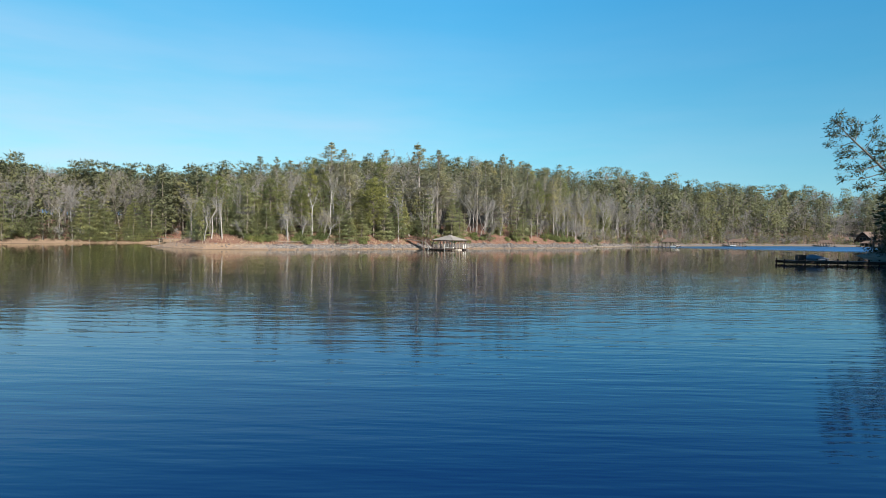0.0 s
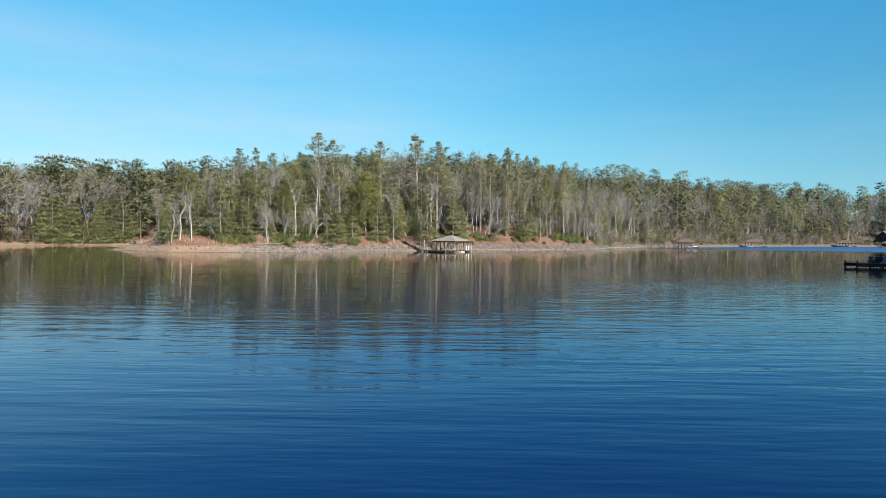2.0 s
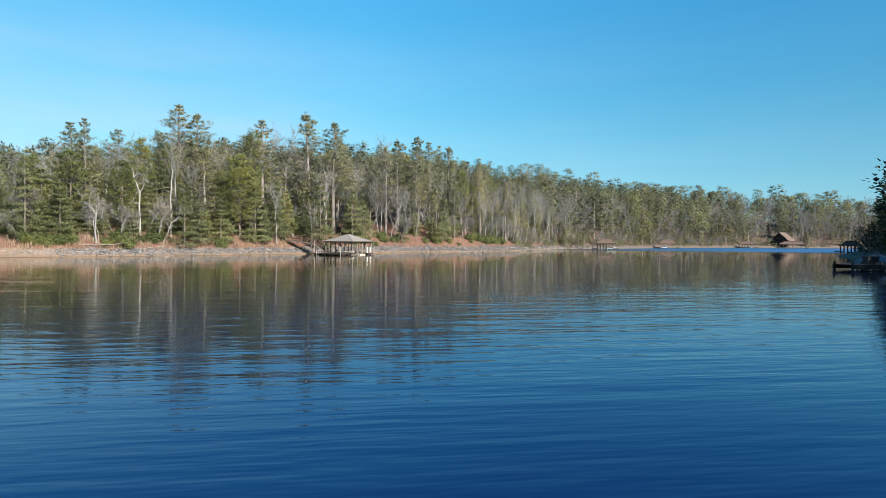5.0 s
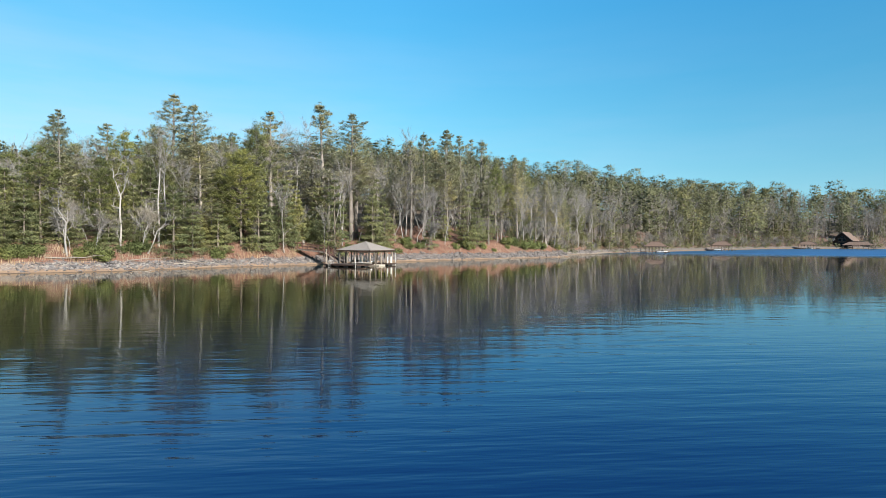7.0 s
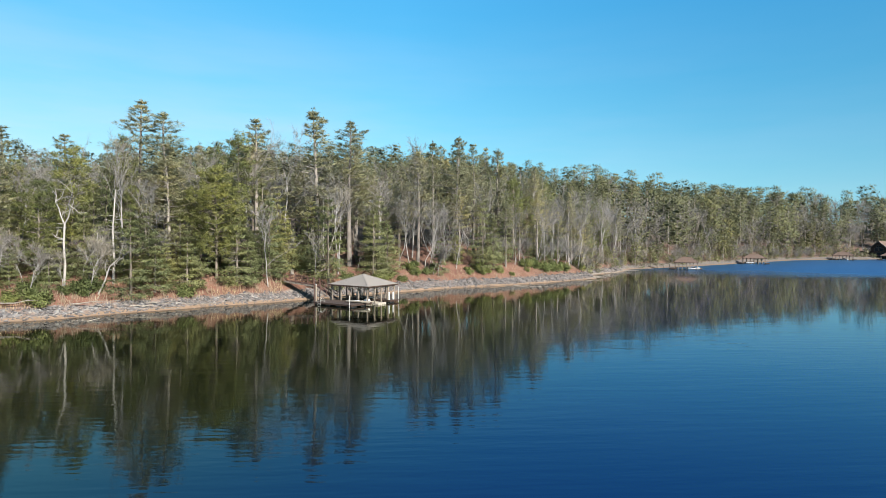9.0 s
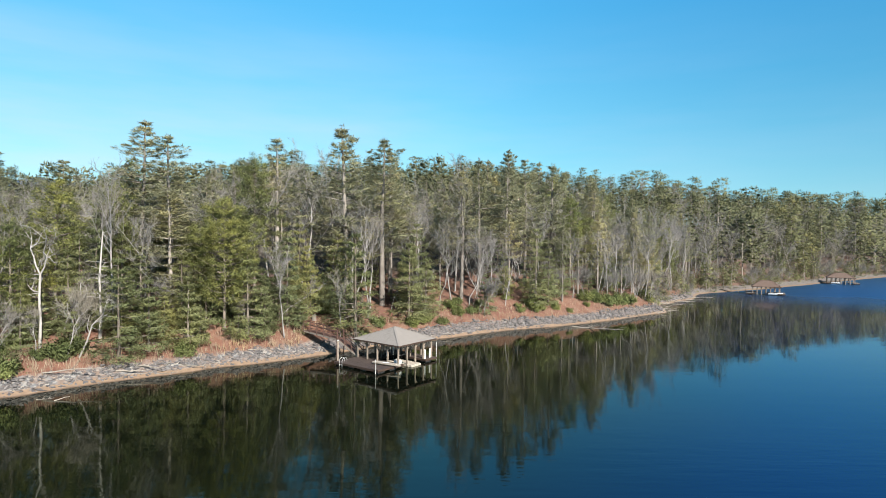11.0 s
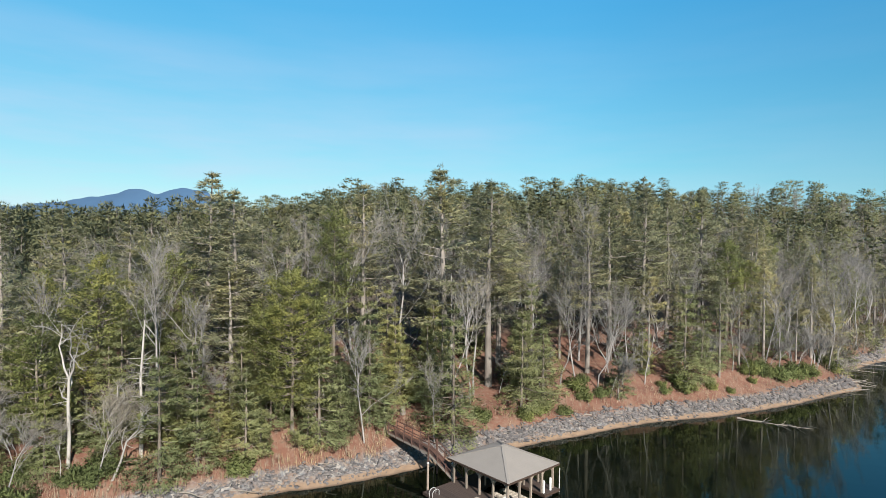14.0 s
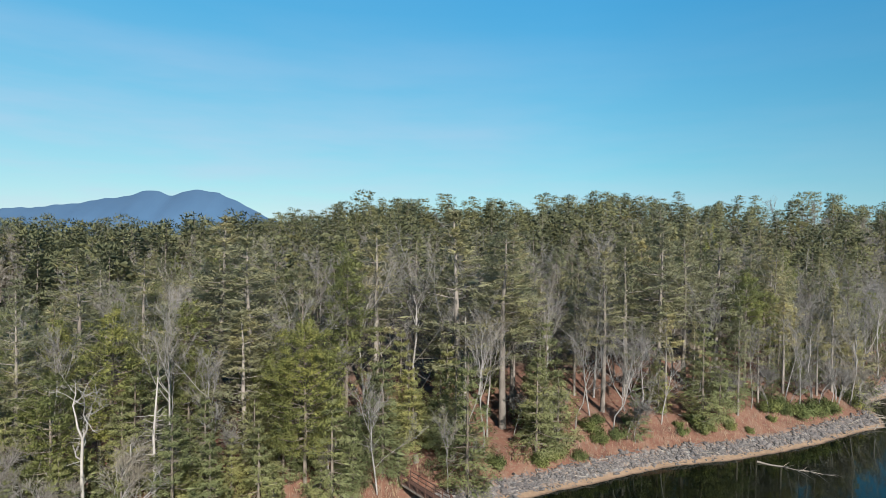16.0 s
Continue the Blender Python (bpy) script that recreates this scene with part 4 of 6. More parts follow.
# ---------------------------------------------------------------- far woods, one mesh each
def merge_forest(name, spots, shapes, label):
    """One mesh of many plain trees: shapes are (wood, crown) arrays, spots x, y, scale, turn, shape."""
    vs, ns, fs, mi, at = [], [], [], [], 0
    for x, y, z, s, a, w in spots:
        c_, s_ = math.cos(a) * s, math.sin(a) * s
        rot = np.array([[c_, s_, 0], [-s_, c_, 0], [0, 0, s]])
        for slot, (v, f, *nn) in enumerate(shapes[w][:2]):
            vs.append(v @ rot + [x, y, z])
            ns.append(nn[0] @ rot / s if nn else smooth_normals(v, f) @ rot / s)
            f = f if f.shape[1] == 3 else np.concatenate([f[:, :3], f[:, [0, 2, 3]]])
            fs.append(f + at)
            mi.append(np.full(len(f), shapes[w][2] if slot else 0))
            at += len(v)
    me = mesh_of(name, np.concatenate(vs), np.concatenate(fs), [M_FARBARK, M_WOODS, M_TWIG, M_OLIVE, M_SHADED_NEEDLES], np.concatenate(mi), False, np.concatenate(ns))
    ob = new(name, me)
    return tagged(ob, label, "woods", kind="stuff")


def slivers(rng, p, d, length, width):
    """Single slim points from p along d."""
    d = d / (np.linalg.norm(d, axis=1)[:, None] + 1e-9)
    r = rng.normal(size=p.shape)
    e = r - d * np.sum(r * d, 1)[:, None]
    e *= (width / (2 * np.linalg.norm(e, axis=1) + 1e-9))[:, None]
    return np.stack([p - e, p + e, p + d * length[:, None]], 1).reshape(-1, 3), np.arange(3 * len(p)).reshape(-1, 3)


def far_pine(seed, H, base, R, pads, per, size, round_=False):
    """A distant conifer: slim trunk and a ragged crown of flattened needle pads."""
    rng = np.random.default_rng(seed)
    trunk = tube([(0, 0, -1), (rng.normal(0, 0.2), rng.normal(0, 0.2), H * 0.5), (0, 0, H * 0.96)], [0.24, 0.17, 0.03], 3)
    f = np.append(np.clip((np.arange(pads - 1) + rng.uniform(0, 1, pads - 1)) / pads, 0, 0.97), 0.97)
    az = np.arange(pads) * 2.4 + rng.normal(0, 0.5, pads)
    if round_:
        prof = np.sqrt(np.clip(1 - ((f - 0.45) / 0.68) ** 2, 0.12, 1))
    else:
        prof = np.maximum(0.3, (1 - f) ** 0.55) * (0.6 + 0.4 * np.minimum(1, f * 5))
    r = R * prof * rng.uniform(0.35, 0.95, pads)
    C = np.column_stack([np.cos(az) * r, np.sin(az) * r, base * H + f * H * (1 - base)])
    w = R * (0.24 + 0.24 * prof) * rng.uniform(0.75, 1.3, pads)
    k_ = np.repeat(np.arange(pads), per)
    q = rng.normal(size=(len(k_), 3))
    q /= np.linalg.norm(q, axis=1)[:, None] + 1e-9
    q *= (rng.uniform(0.3, 1, len(k_)) ** 0.5)[:, None]
    flat = np.array([1, 1, 0.48 if round_ else 0.33])
    P = C[k_] + q * w[k_][:, None] * flat
    out = np.column_stack([C[k_][:, :2], np.zeros(len(k_))])
    out /= np.linalg.norm(out, axis=1)[:, None] + 0.3
    D = q * [1, 1, 0.5] + out * 0.5 + rng.normal(0, 0.25, P.shape) + [0, 0, 0.1]
    D[:, 2] += 0.7 * f[k_] ** 4
    L = size * rng.uniform(0.7, 1.3, len(k_))
    sv, sf = slivers(rng, P, D, L, L * rng.uniform(0.28, 0.5, len(k_)))
    octa = np.array([(1, 0, 0), (0, 1, 0), (-1, 0, 0), (0, -1, 0), (0, 0, 1), (0, 0, -1.0)])                   # the dense heart of each pad
    tri = np.array([(0, 1, 4), (1, 2, 4), (2, 3, 4), (3, 0, 4), (1, 0, 5), (2, 1, 5), (3, 2, 5), (0, 3, 5)])
    hv = (octa[None] * rng.uniform(0.28, 0.55, (pads, 6, 1)) * w[:, None, None] * flat + C[:, None]).reshape(-1, 3)
    hf = (tri[None] + (np.arange(pads) * 6)[:, None, None]).reshape(-1, 3)
    cv, cf = join([(sv, sf), (hv, hf)])
    lead = np.concatenate([np.repeat(q * 0.6 + out * 0.5 + [0, 0, 0.6], 3, 0), unit(hv - np.repeat(C, 6, 0)) + [0, 0, 0.4]])
    cf, cn = mass_normals(cv, cf, lead)
    return trunk, (cv, cf, cn)


def far_bare(seed, H, spread_, n, low=False, wide=0.085):
    """A distant leafless tree: a few limbs and a haze of twigs."""
    rng = np.random.default_rng(seed)
    (v, f), (c, g) = bare_shape(seed, H, spread_, 6 if not low else 4, 60, 0, 2)
    q = c.reshape(-1, 4, 3)
    k_ = rng.integers(0, len(q), n)
    P = q[k_, 0] + (q[k_, 2] - q[k_, 0]) * rng.uniform(0, 1, n)[:, None] + rng.normal(0, 0.25, (n, 3))
    D = (q[k_, 2] - q[k_, 0]) + rng.normal(0, 0.5, (n, 3)) + [0, 0, 0.35]
    return (v, f), slivers(rng, P, D, rng.uniform(0.7, 1.9, n), np.full(n, wide))


def lod_shapes(seed, size, pads, per, twig, wide=0.085):
    out = []
    for i, (H, base, R) in enumerate([(25, .24, 5.4), (21, .22, 5.0), (24, .30, 5.0), (19, .26, 5.2)]):
        w, c = far_pine(seed + i, H, base, R, pads, per, size, i != 0)
        out.append((w, c, 3 if i == 3 else 1))
    out.append(far_pine(seed + 5, 9, .03, 3.0, pads // 2, per, size * 0.8) + (1,))
    for i, H in enumerate((20, 17, 18)):
        out.append(far_bare(seed + 7 + i, H, 0.45, twig, False, wide) + (2,))
    out.append(far_bare(seed + 11, 6.5, 0.55, twig // 2, True, wide * 1.3) + (2,))                                       # brush
    out.append(far_pine(seed + 13, 3.2, .0, 2.4, pads // 3, per, size * 0.6, True) + (1,))              # evergreen bush
    return out


def scatter(seed, x0, x1, y0, y1, step, ok, bare, grow=1.0):
    rng = np.random.default_rng(seed)
    X, Y = np.meshgrid(np.arange(x0, x1, step), np.arange(y0, y1, step))
    X = (X + rng.uniform(-0.45, 0.45, X.shape) * step).ravel()
    Y = (Y + rng.uniform(-0.45, 0.45, Y.shape) * step).ravel()
    d = shore_distance(X, Y)
    keep = ok(X, Y, d)
    X, Y = X[keep], Y[keep]
    Z = height(X, Y) - 0.3
    n = len(X)
    w = np.where(rng.random(n) < bare, rng.integers(5, 8, n), np.where(rng.random(n) < np.where(d[keep] < 40, 0.42, 0.05), 4, rng.integers(0, 4, n)))
    return list(zip(X, Y, Z, grow * rng.uniform(0.7, 1.02, n), rng.uniform(0, 6.28, n), w))


def brush(seed, x0, x1, y0, y1, step, ok, young=0.22):
    """Low growth along a waterline: leafless brush, bushes and young pines."""
    rng = np.random.default_rng(seed)
    out = []
    for x, y, z, g, a, w in scatter(seed, x0, x1, y0, y1, step, ok, 1.0):
        u = rng.random()
        w = 4 if u > 1 - young else 8 if u < 0.58 * (1 - young) else 9
        out.append((x, y, z, g * rng.uniform(0.5, 1.1) * (1.0 if w == 4 else 1), a, w))
    return out


MID = lod_shapes(201, 0.58, 36, 30, 380, 0.06)
FAR = lod_shapes(301, 0.85, 30, 26, 260, 0.10)
# plain trees whose needles carry painted shade
SHADED = [t[:2] + (4 if t[2] in (1, 3) else 2,) for t in lod_shapes(401, 1.0, 26, 12, 100)]
merge_forest("wood_on_the_hill", scatter(1, -230, 200, 165, 400, 6.5, lambda x, y, d: ((d >= 44) | (y > 298) & (d > 7)) & (d < 150) & (x - 0.1 * y < 66) & (x > -95 - 0.6 * (y - 180)), 0.38, 0.97), MID, "mixed pine and leafless wood covering the hill")
merge_forest("wood_of_the_west_shore", scatter(2, -270, -60, 120, 330, 5.3, lambda x, y, d: (d > 3) & (d < 75) & (x < -95), 0.5, 1.15), FAR, "dense pine wood above the western shore")
merge_forest("wood_of_the_west_hill", scatter(10, -520, -60, 180, 520, 11.5, lambda x, y, d: (d > 45) & (d < 260) & (x < -95 - 0.6 * (y - 180)) | (d >= 150) & (d < 230) & (x < 40), 0.42, 1.17), FAR, "wooded rise beyond the western inlet")
merge_forest("brush_of_the_west_shore", brush(9, -270, -60, 120, 300, 3.4, lambda x, y, d: (d > 0.8) & (d < 13) & (x < -90) & ~((np.abs(x + 105.5) < 7) & (y > 212) & (d < 5)), 0.6), FAR, "young pines and brush above the western shore")
merge_forest("wood_of_the_east_shore", scatter(3, 60, 520, 240, 560, 6.4, lambda x, y, d: (d > 5) & (d < 34) & (x - 0.1 * y >= 66) & ~((x > 297) & (x < 315) & (d < 26)), 0.6, 1.2), FAR, "mixed wood behind the far docks")
merge_forest("brush_of_the_east_shore", brush(7, 60, 520, 235, 560, 4.6, lambda x, y, d: (d > 2.2) & (d < 17) & (x - 0.1 * y >= 34) & ~((x > 297) & (x < 315) & (d < 26))), FAR, "leafless brush and young pines above the far beach")
merge_forest("thicket_of_the_east_shore", brush(12, 56, 340, 235, 440, 3.0, lambda x, y, d: (d > 1.3) & (d < 7) & (x - 0.1 * y >= 34) & ~((x > 297) & (x < 315))), FAR, "tangled grey thicket along the far waterline")
merge_forest("wood_of_the_east_hill", scatter(4, 190, 560, 260, 620, 8.8, lambda x, y, d: (d >= 34) & (d < 130 - 0.15 * (x - 100)), 0.58, 1.5), FAR, "distant wooded hill behind the eastern shore")
merge_forest("wood_behind_the_point", scatter(14, 40, 190, 260, 520, 8.4, lambda x, y, d: (d >= 34) & (d < 120) & (x - 0.1 * y >= 66), 0.55, 1.18), FAR, "mixed wood on the rise behind the point")
merge_forest("wood_of_the_near_shore", scatter(6, 60, 240, 40, 215, 4.0, lambda x, y, d: (d > 2.0) & (d < 40) & (x > 60) & (x > 0.99 * (y - 38) + 4), 0.04, 1.15), SHADED, "near shore pines with their shade put into the needle colour")
merge_forest("brush_of_the_near_shore", brush(8, 60, 240, 40, 200, 2.8, lambda x, y, d: (d > 1.2) & (d < 12) & (x > 60) & (x > 0.96 * (y - 38))), SHADED, "evergreen brush overhanging the near shore, its shade put into the leaf colour")

# distant ridge
rx = np.linspace(-4200, -900, 160)
ridge_y = 2900 + 0 * rx
bear = rx / 2900
crest = 175 + 100 * np.exp(-((bear + 0.72) / 0.24) ** 2) + 14 * np.exp(-((bear + 0.79) / 0.03) ** 2) + 9 * np.exp(-((bear + 0.675) / 0.04) ** 2) - 20 * np.exp(-((bear + 0.739) / 0.022) ** 2) - 140 * np.clip((bear + 0.64) / 0.15, 0, 1) + 3 * np.sin(rx * 0.021) + 2 * np.sin(rx * 0.053)
rv = np.concatenate([np.column_stack([rx, ridge_y - 300, 0 * rx - 20]), np.column_stack([rx, ridge_y, crest]), np.column_stack([rx, ridge_y + 500, 0 * rx - 20])])
ri = np.arange(159)
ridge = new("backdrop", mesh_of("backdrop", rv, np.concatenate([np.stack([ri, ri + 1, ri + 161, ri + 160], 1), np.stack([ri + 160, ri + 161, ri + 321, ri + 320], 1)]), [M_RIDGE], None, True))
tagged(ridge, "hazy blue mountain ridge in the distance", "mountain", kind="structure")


# ---------------------------------------------------------------- boathouse and its gangway
def stand(name, m, label, category, group="", kind=""):
    ob = new(name)
    ob.empty_display_size = 0.3
    ob.matrix_basis = m
    return tagged(ob, label, category, group, kind)


def bmx():
    return bmesh.new()


def deck_boards(parent, x0, x1, y0, y1, z, along_y=True, width=0.28, material=None):
    """Single boards with gaps, each an object on one shared mesh."""
    span = (y1 - y0) if along_y else (x1 - x0)
    n = max(1, int(round(((x1 - x0) if along_y else (y1 - y0)) / width)))
    w = ((x1 - x0) if along_y else (y1 - y0)) / n
    bm = bmx()
    if along_y:
        box(bm, -w / 2 + 0.012, w / 2 - 0.012, -span / 2, span / 2, -0.045, 0)
    else:
        box(bm, -span / 2, span / 2, -w / 2 + 0.012, w / 2 - 0.012, -0.045, 0)
    me = bpy.data.meshes.new("deck_board")
    bm.to_mesh(me)
    bm.free()
    me.materials.append(material or M_DECK)
    for i in range(n):
        ob = obj("deck_board", me, parent)
        ob.location = ((x0 + (i + 0.5) * w, (y0 + y1) / 2, z) if along_y else ((x0 + x1) / 2, y0 + (i + 0.5) * w, z))


def hip_roof(parent, hx, hy, z, rise, ridge, material, over=0.0):
    """Hipped roof shell with a fascia board; ridge is half the ridge's length along x."""
    bm = bmx()
    lo = [bm.verts.new((sx * hx, sy * hy, z)) for sx, sy in ((-1, -1), (1, -1), (1, 1), (-1, 1))]
    hi = [bm.verts.new((sx * hx, sy * hy, z + 0.09)) for sx, sy in ((-1, -1), (1, -1), (1, 1), (-1, 1))]
    r = [bm.verts.new((-ridge, 0, z + rise)), bm.verts.new((ridge, 0, z + rise))]
    u = [bm.verts.new((-ridge, 0, z + rise - 0.14)), bm.verts.new((ridge, 0, z + rise - 0.14))]
    for i in range(4):
        bm.faces.new((lo[i], lo[(i + 1) % 4], hi[(i + 1) % 4], hi[i]))
    for e, k2 in ((hi, r), (lo, u)):
        fs = [(e[0], e[1], k2[1], k2[0]), (e[2], e[3], k2[0], k2[1]), (e[1], e[2], k2[1]), (e[3], e[0], k2[0])]
        for f in fs:
            bm.faces.new(f if e is hi else f[::-1])
    bmesh.ops.recalc_face_normals(bm, faces=bm.faces[:])
    roof = part("roof", bm, material, parent)
    bm = bmx()
    for sx, sy, ex, ey in ((-1, -1, 1, -1), (1, -1, 1, 1), (1, 1, -1, 1), (-1, 1, -1, -1)):
        beam(bm, (sx * (hx + 0.02), sy * (hy + 0.02), z + 0.0), (ex * (hx + 0.02), ey * (hy + 0.02), z + 0.0), 0.04, 0.2)
    part("fascia", bm, M_DARKWOOD, roof, "dark brown fascia board")
    bm = bmx()
    for sx, sy in ((-1, -1), (1, -1), (1, 1), (-1, 1)):
        beam(bm, (sx * hx, sy * hy, z + 0.11), (sx * ridge, 0, z + rise + 0.015), 0.26, 0.035)
    if ridge > 0.05:
        beam(bm, (-ridge, 0, z + rise + 0.02), (ridge, 0, z + rise + 0.02), 0.26, 0.04)
    part("hip_cap", bm, material, roof)
    # shingle courses: thin overlapping butts along each slope
    bm = bmx()
    rows = int(math.hypot(hy, rise) / 0.28)
    for i in range(1, rows):
        f = i / rows
        a, b, zz = hx + (ridge - hx) * f, hy * (1 - f), z + 0.09 + (rise - 0.09) * f
        for p, q in (((-a, -b), (a, -b)), ((a, -b), (a, b)), ((a, b), (-a, b)), ((-a, b), (-a, -b))):
            beam(bm, (*p, zz + 0.001), (*q, zz + 0.001), 0.03, 0.008)
    part("shingle_course", bm, material, roof)
    return roof


def post(parent, x, y, z0, z1, w=0.2, material=None, brace=None):
    bm = bmx()
    box(bm, x - w / 2, x + w / 2, y - w / 2, y + w / 2, z0, z1)
    soften(bm, 0.015)
    p = part("post", bm, material or M_POST, parent)
    if brace:
        bm = bmx()
        for dx, dy in brace:
            beam(bm, (x, y, z1 - 0.75), (x + dx * 0.7, y + dy * 0.7, z1 - 0.06), 0.09, 0.09)
        part("brace", bm, material or M_POST, p)


bh = stand("boathouse", pose(1.8, 179.6, 0, 0, 0, 53), "open boathouse with a grey hipped shingle roof on tan posts", "boathouse")
hip_roof(bh, 3.95, 4.3, 2.98, 1.75, 0.15, M_ROOF)
for i in range(5):
    post(bh, -3.5, -3.8 + 1.9 * i, 0.45, 2.95, brace=[(0, 1), (0, -1)] if 0 < i < 4 else [(0, 1 if i == 0 else -1)])
for i in range(1, 5):
    post(bh, -3.5 + 1.75 * i, -3.8, 0.1 if i < 3 else 0.45, 2.95, brace=[(1, 0)] if i < 4 else [(-1, 0)])
for i in range(1, 5):
    post(bh, -3.5 + 1.75 * i, 3.8, 0.45, 2.95)
for i in range(1, 4):
    post(bh, 3.5, -3.8 + 1.9 * i, 0.45, 2.95)
for x, y in ((-1.4, 1.2), (1.5, 1.2), (1.75, -1.4)):
    post(bh, x, y, 0.45, 2.95, 0.16)
for x, y in ((1.8, -4.0), (2.9, -4.0), (-0.4, 1.1), (0.9, 1.1)):
    bm = bmx()
    box(bm, x - 0.09, x + 0.09, y - 0.09, y + 0.09, 0.1, 1.75)
    soften(bm, 0.02)
    part("bumper_post", bm, M_WHITE, bh, "white plastic bumper post")
bm = bmx()
for y in (-3.8, 0, 3.8):
    beam(bm, (-3.7, y, 2.86), (3.7, y, 2.86), 0.14, 0.24)
for x in (-3.5, 0, 3.5):
    beam(bm, (x, -4.0, 2.92), (x, 4.0, 2.92), 0.12, 0.22)
for i in range(-5, 6):
    top_ = 2.85 + 1.62 * (1 - abs(i) * 0.7 / 3.95)
    beam(bm, (i * 0.7, -4.1, 2.95), (i * 0.7, 0, top_), 0.05, 0.12)
    beam(bm, (i * 0.7, 4.1, 2.95), (i * 0.7, 0, top_), 0.05, 0.12)
part("rafters", bm, M_DARKWOOD, bh)

dk = stand("floating_dock", pose(1.8, 179.6, 0, 0, 0, 53), "brown board floating dock with grey edging round a slip", "dock")
DECKS = ((-7.5, -2.6, -3.95, 4.15, True), (-2.6, 3.95, 1.0, 4.15, False), (1.5, 3.95, -4.4, 1.0, False))
for x0, x1, y0, y1, al in DECKS:
    deck_boards(dk, x0 + 0.06, x1 - 0.06, y0 + 0.06, y1 - 0.06, 0.46, al)
    bm = bmx()
    for a, b in (((x0, y0), (x1, y0)), ((x1, y0), (x1, y1)), ((x1, y1), (x0, y1)), ((x0, y1), (x0, y0))):
        beam(bm, (*a, 0.32), (*b, 0.32), 0.06, 0.24)
    part("edge_beam", bm, M_DARKWOOD, dk, "dark brown edge beam")
    bm = bmx()
    for xx in np.arange(x0 + 0.2, x1 - 0.9, 2.2):
        for yy in np.arange(y0 + 0.1, y1 - 0.7, 2.3):
            box(bm, xx, xx + 1.2, yy, yy + 1.0, -0.25, 0.2)
    soften(bm, 0.05)
    part("float_block", bm, M_BLACK, dk)

# drive-on float in the slip, of plastic cubes
fl = stand("drive_on_float", pose(1.8, 179.6, 0, 0, 0, 53), "tan plastic cube float in the boathouse slip", "float")
bm = bmx()
box(bm, -0.24, 0.24, -0.24, 0.24, -0.12, 0.26)
soften(bm, 0.07)
cube = bpy.data.meshes.new("float_cube")
bm.to_mesh(cube)
bm.free()
cube.materials.append(M_TAN)
for i in range(4):
    for j in range(9):
        if i in (1, 2) and j > 6:
            continue
        ob = obj("float_cube", cube, fl)
        ob.location = (-1.6 + i * 0.5, -4.5 + j * 0.5, 0.02)


def hull(bm, length, beam_, depth, sheer=0.25, n=12, flat=0.5):
    """An open boat's shell with a pointed bow and a flat stern."""
    rows = []
    for i in range(n + 1):
        f = i / n
        w = beam_ / 2 * (1 - max(0, (f - 0.45) / 0.55) ** 2.2) * (0.85 + 0.15 * min(1, f * 4))
        z = depth + sheer * f * f
        keel = 0.25 * depth * max(0, (f - 0.6) / 0.4) ** 2
        prof = [(w, z), (w * 0.93, depth * 0.5), (w * flat, keel + 0.05 * depth), (0, keel)]
        ring = prof + [(-a, b) for a, b in prof[-2::-1]]
        rows.append([bm.verts.new((f * length - length / 2, a, b)) for a, b in ring])
    for r0, r1 in zip(rows, rows[1:]):
        for a, b, c, d in zip(r0, r0[1:], r1[1:], r1):
            bm.faces.new((a, b, c, d))
    bm.faces.new(rows[0])
    for r0, r1 in zip(rows, rows[1:]):              # deck a little below the gunwale
        bm.faces.new((r0[0], r1[0], r1[-1], r0[-1]))
    bmesh.ops.recalc_face_normals(bm, faces=bm.faces[:])


kayak = stand("kayak", pose(1.8, 179.6, 0, 0, 0, 53) @ pose(-4.7, -2.9, 0.5, 0, 0, -82), "long tan kayak lying across the dock edge", "kayak")
bm = bmx()
hull(bm, 4.3, 0.85, 0.32, 0.06)
part("hull", bm, M_TAN, kayak)
bm = bmx()
bmesh.ops.create_uvsphere(bm, u_segments=12, v_segments=6, radius=0.5, matrix=Matrix.Translation((-0.2, 0, 0.34)) @ Matrix.Diagonal((1.1, 0.5, 0.08, 1)))
part("cockpit", bm, M_WHITE, kayak)

# empty boat lift: four poles, two top beams, two padded bunks on slings
lift = stand("boat_lift", pose(1.8, 179.6, 0, 0, 0, 53) @ pose(0.9, 0.9, 0), "empty grey boat lift standing in the slip", "boat lift")
for sx in (-0.85, 0.85):
    for sy in (-1.5, 1.5):
        bm = bmx()
        rod(bm, (sx, sy, -2.2), (sx, sy, 2.5), 0.06, 0.06, 8)
        part("pole", bm, M_PIPE, lift)
        bm = bmx()
        rod(bm, (sx * 0.9, sy * 0.98, 0.75), (sx * 0.9, sy * 0.98, 2.42), 0.012, 0.012, 5)
        part("cable", bm, M_STEEL, lift)
    bm = bmx()
    beam(bm, (sx, -1.7, 2.5), (sx, 1.7, 2.5), 0.1, 0.14)
    part("top_beam", bm, M_STEEL, lift)
for sy in (-1.47, 1.47):
    bm = bmx()
    beam(bm, (-0.85, sy, 0.7), (0.85, sy, 0.7), 0.09, 0.12)
    part("cross_beam", bm, M_STEEL, lift)
for sx in (-0.45, 0.45):
    bm = bmx()
    beam(bm, (sx, -1.9, 0.82), (sx, 1.9, 0.82), 0.14, 0.1)
    part("bunk", soften(bm, 0.02), M_GREYWOOD, lift)

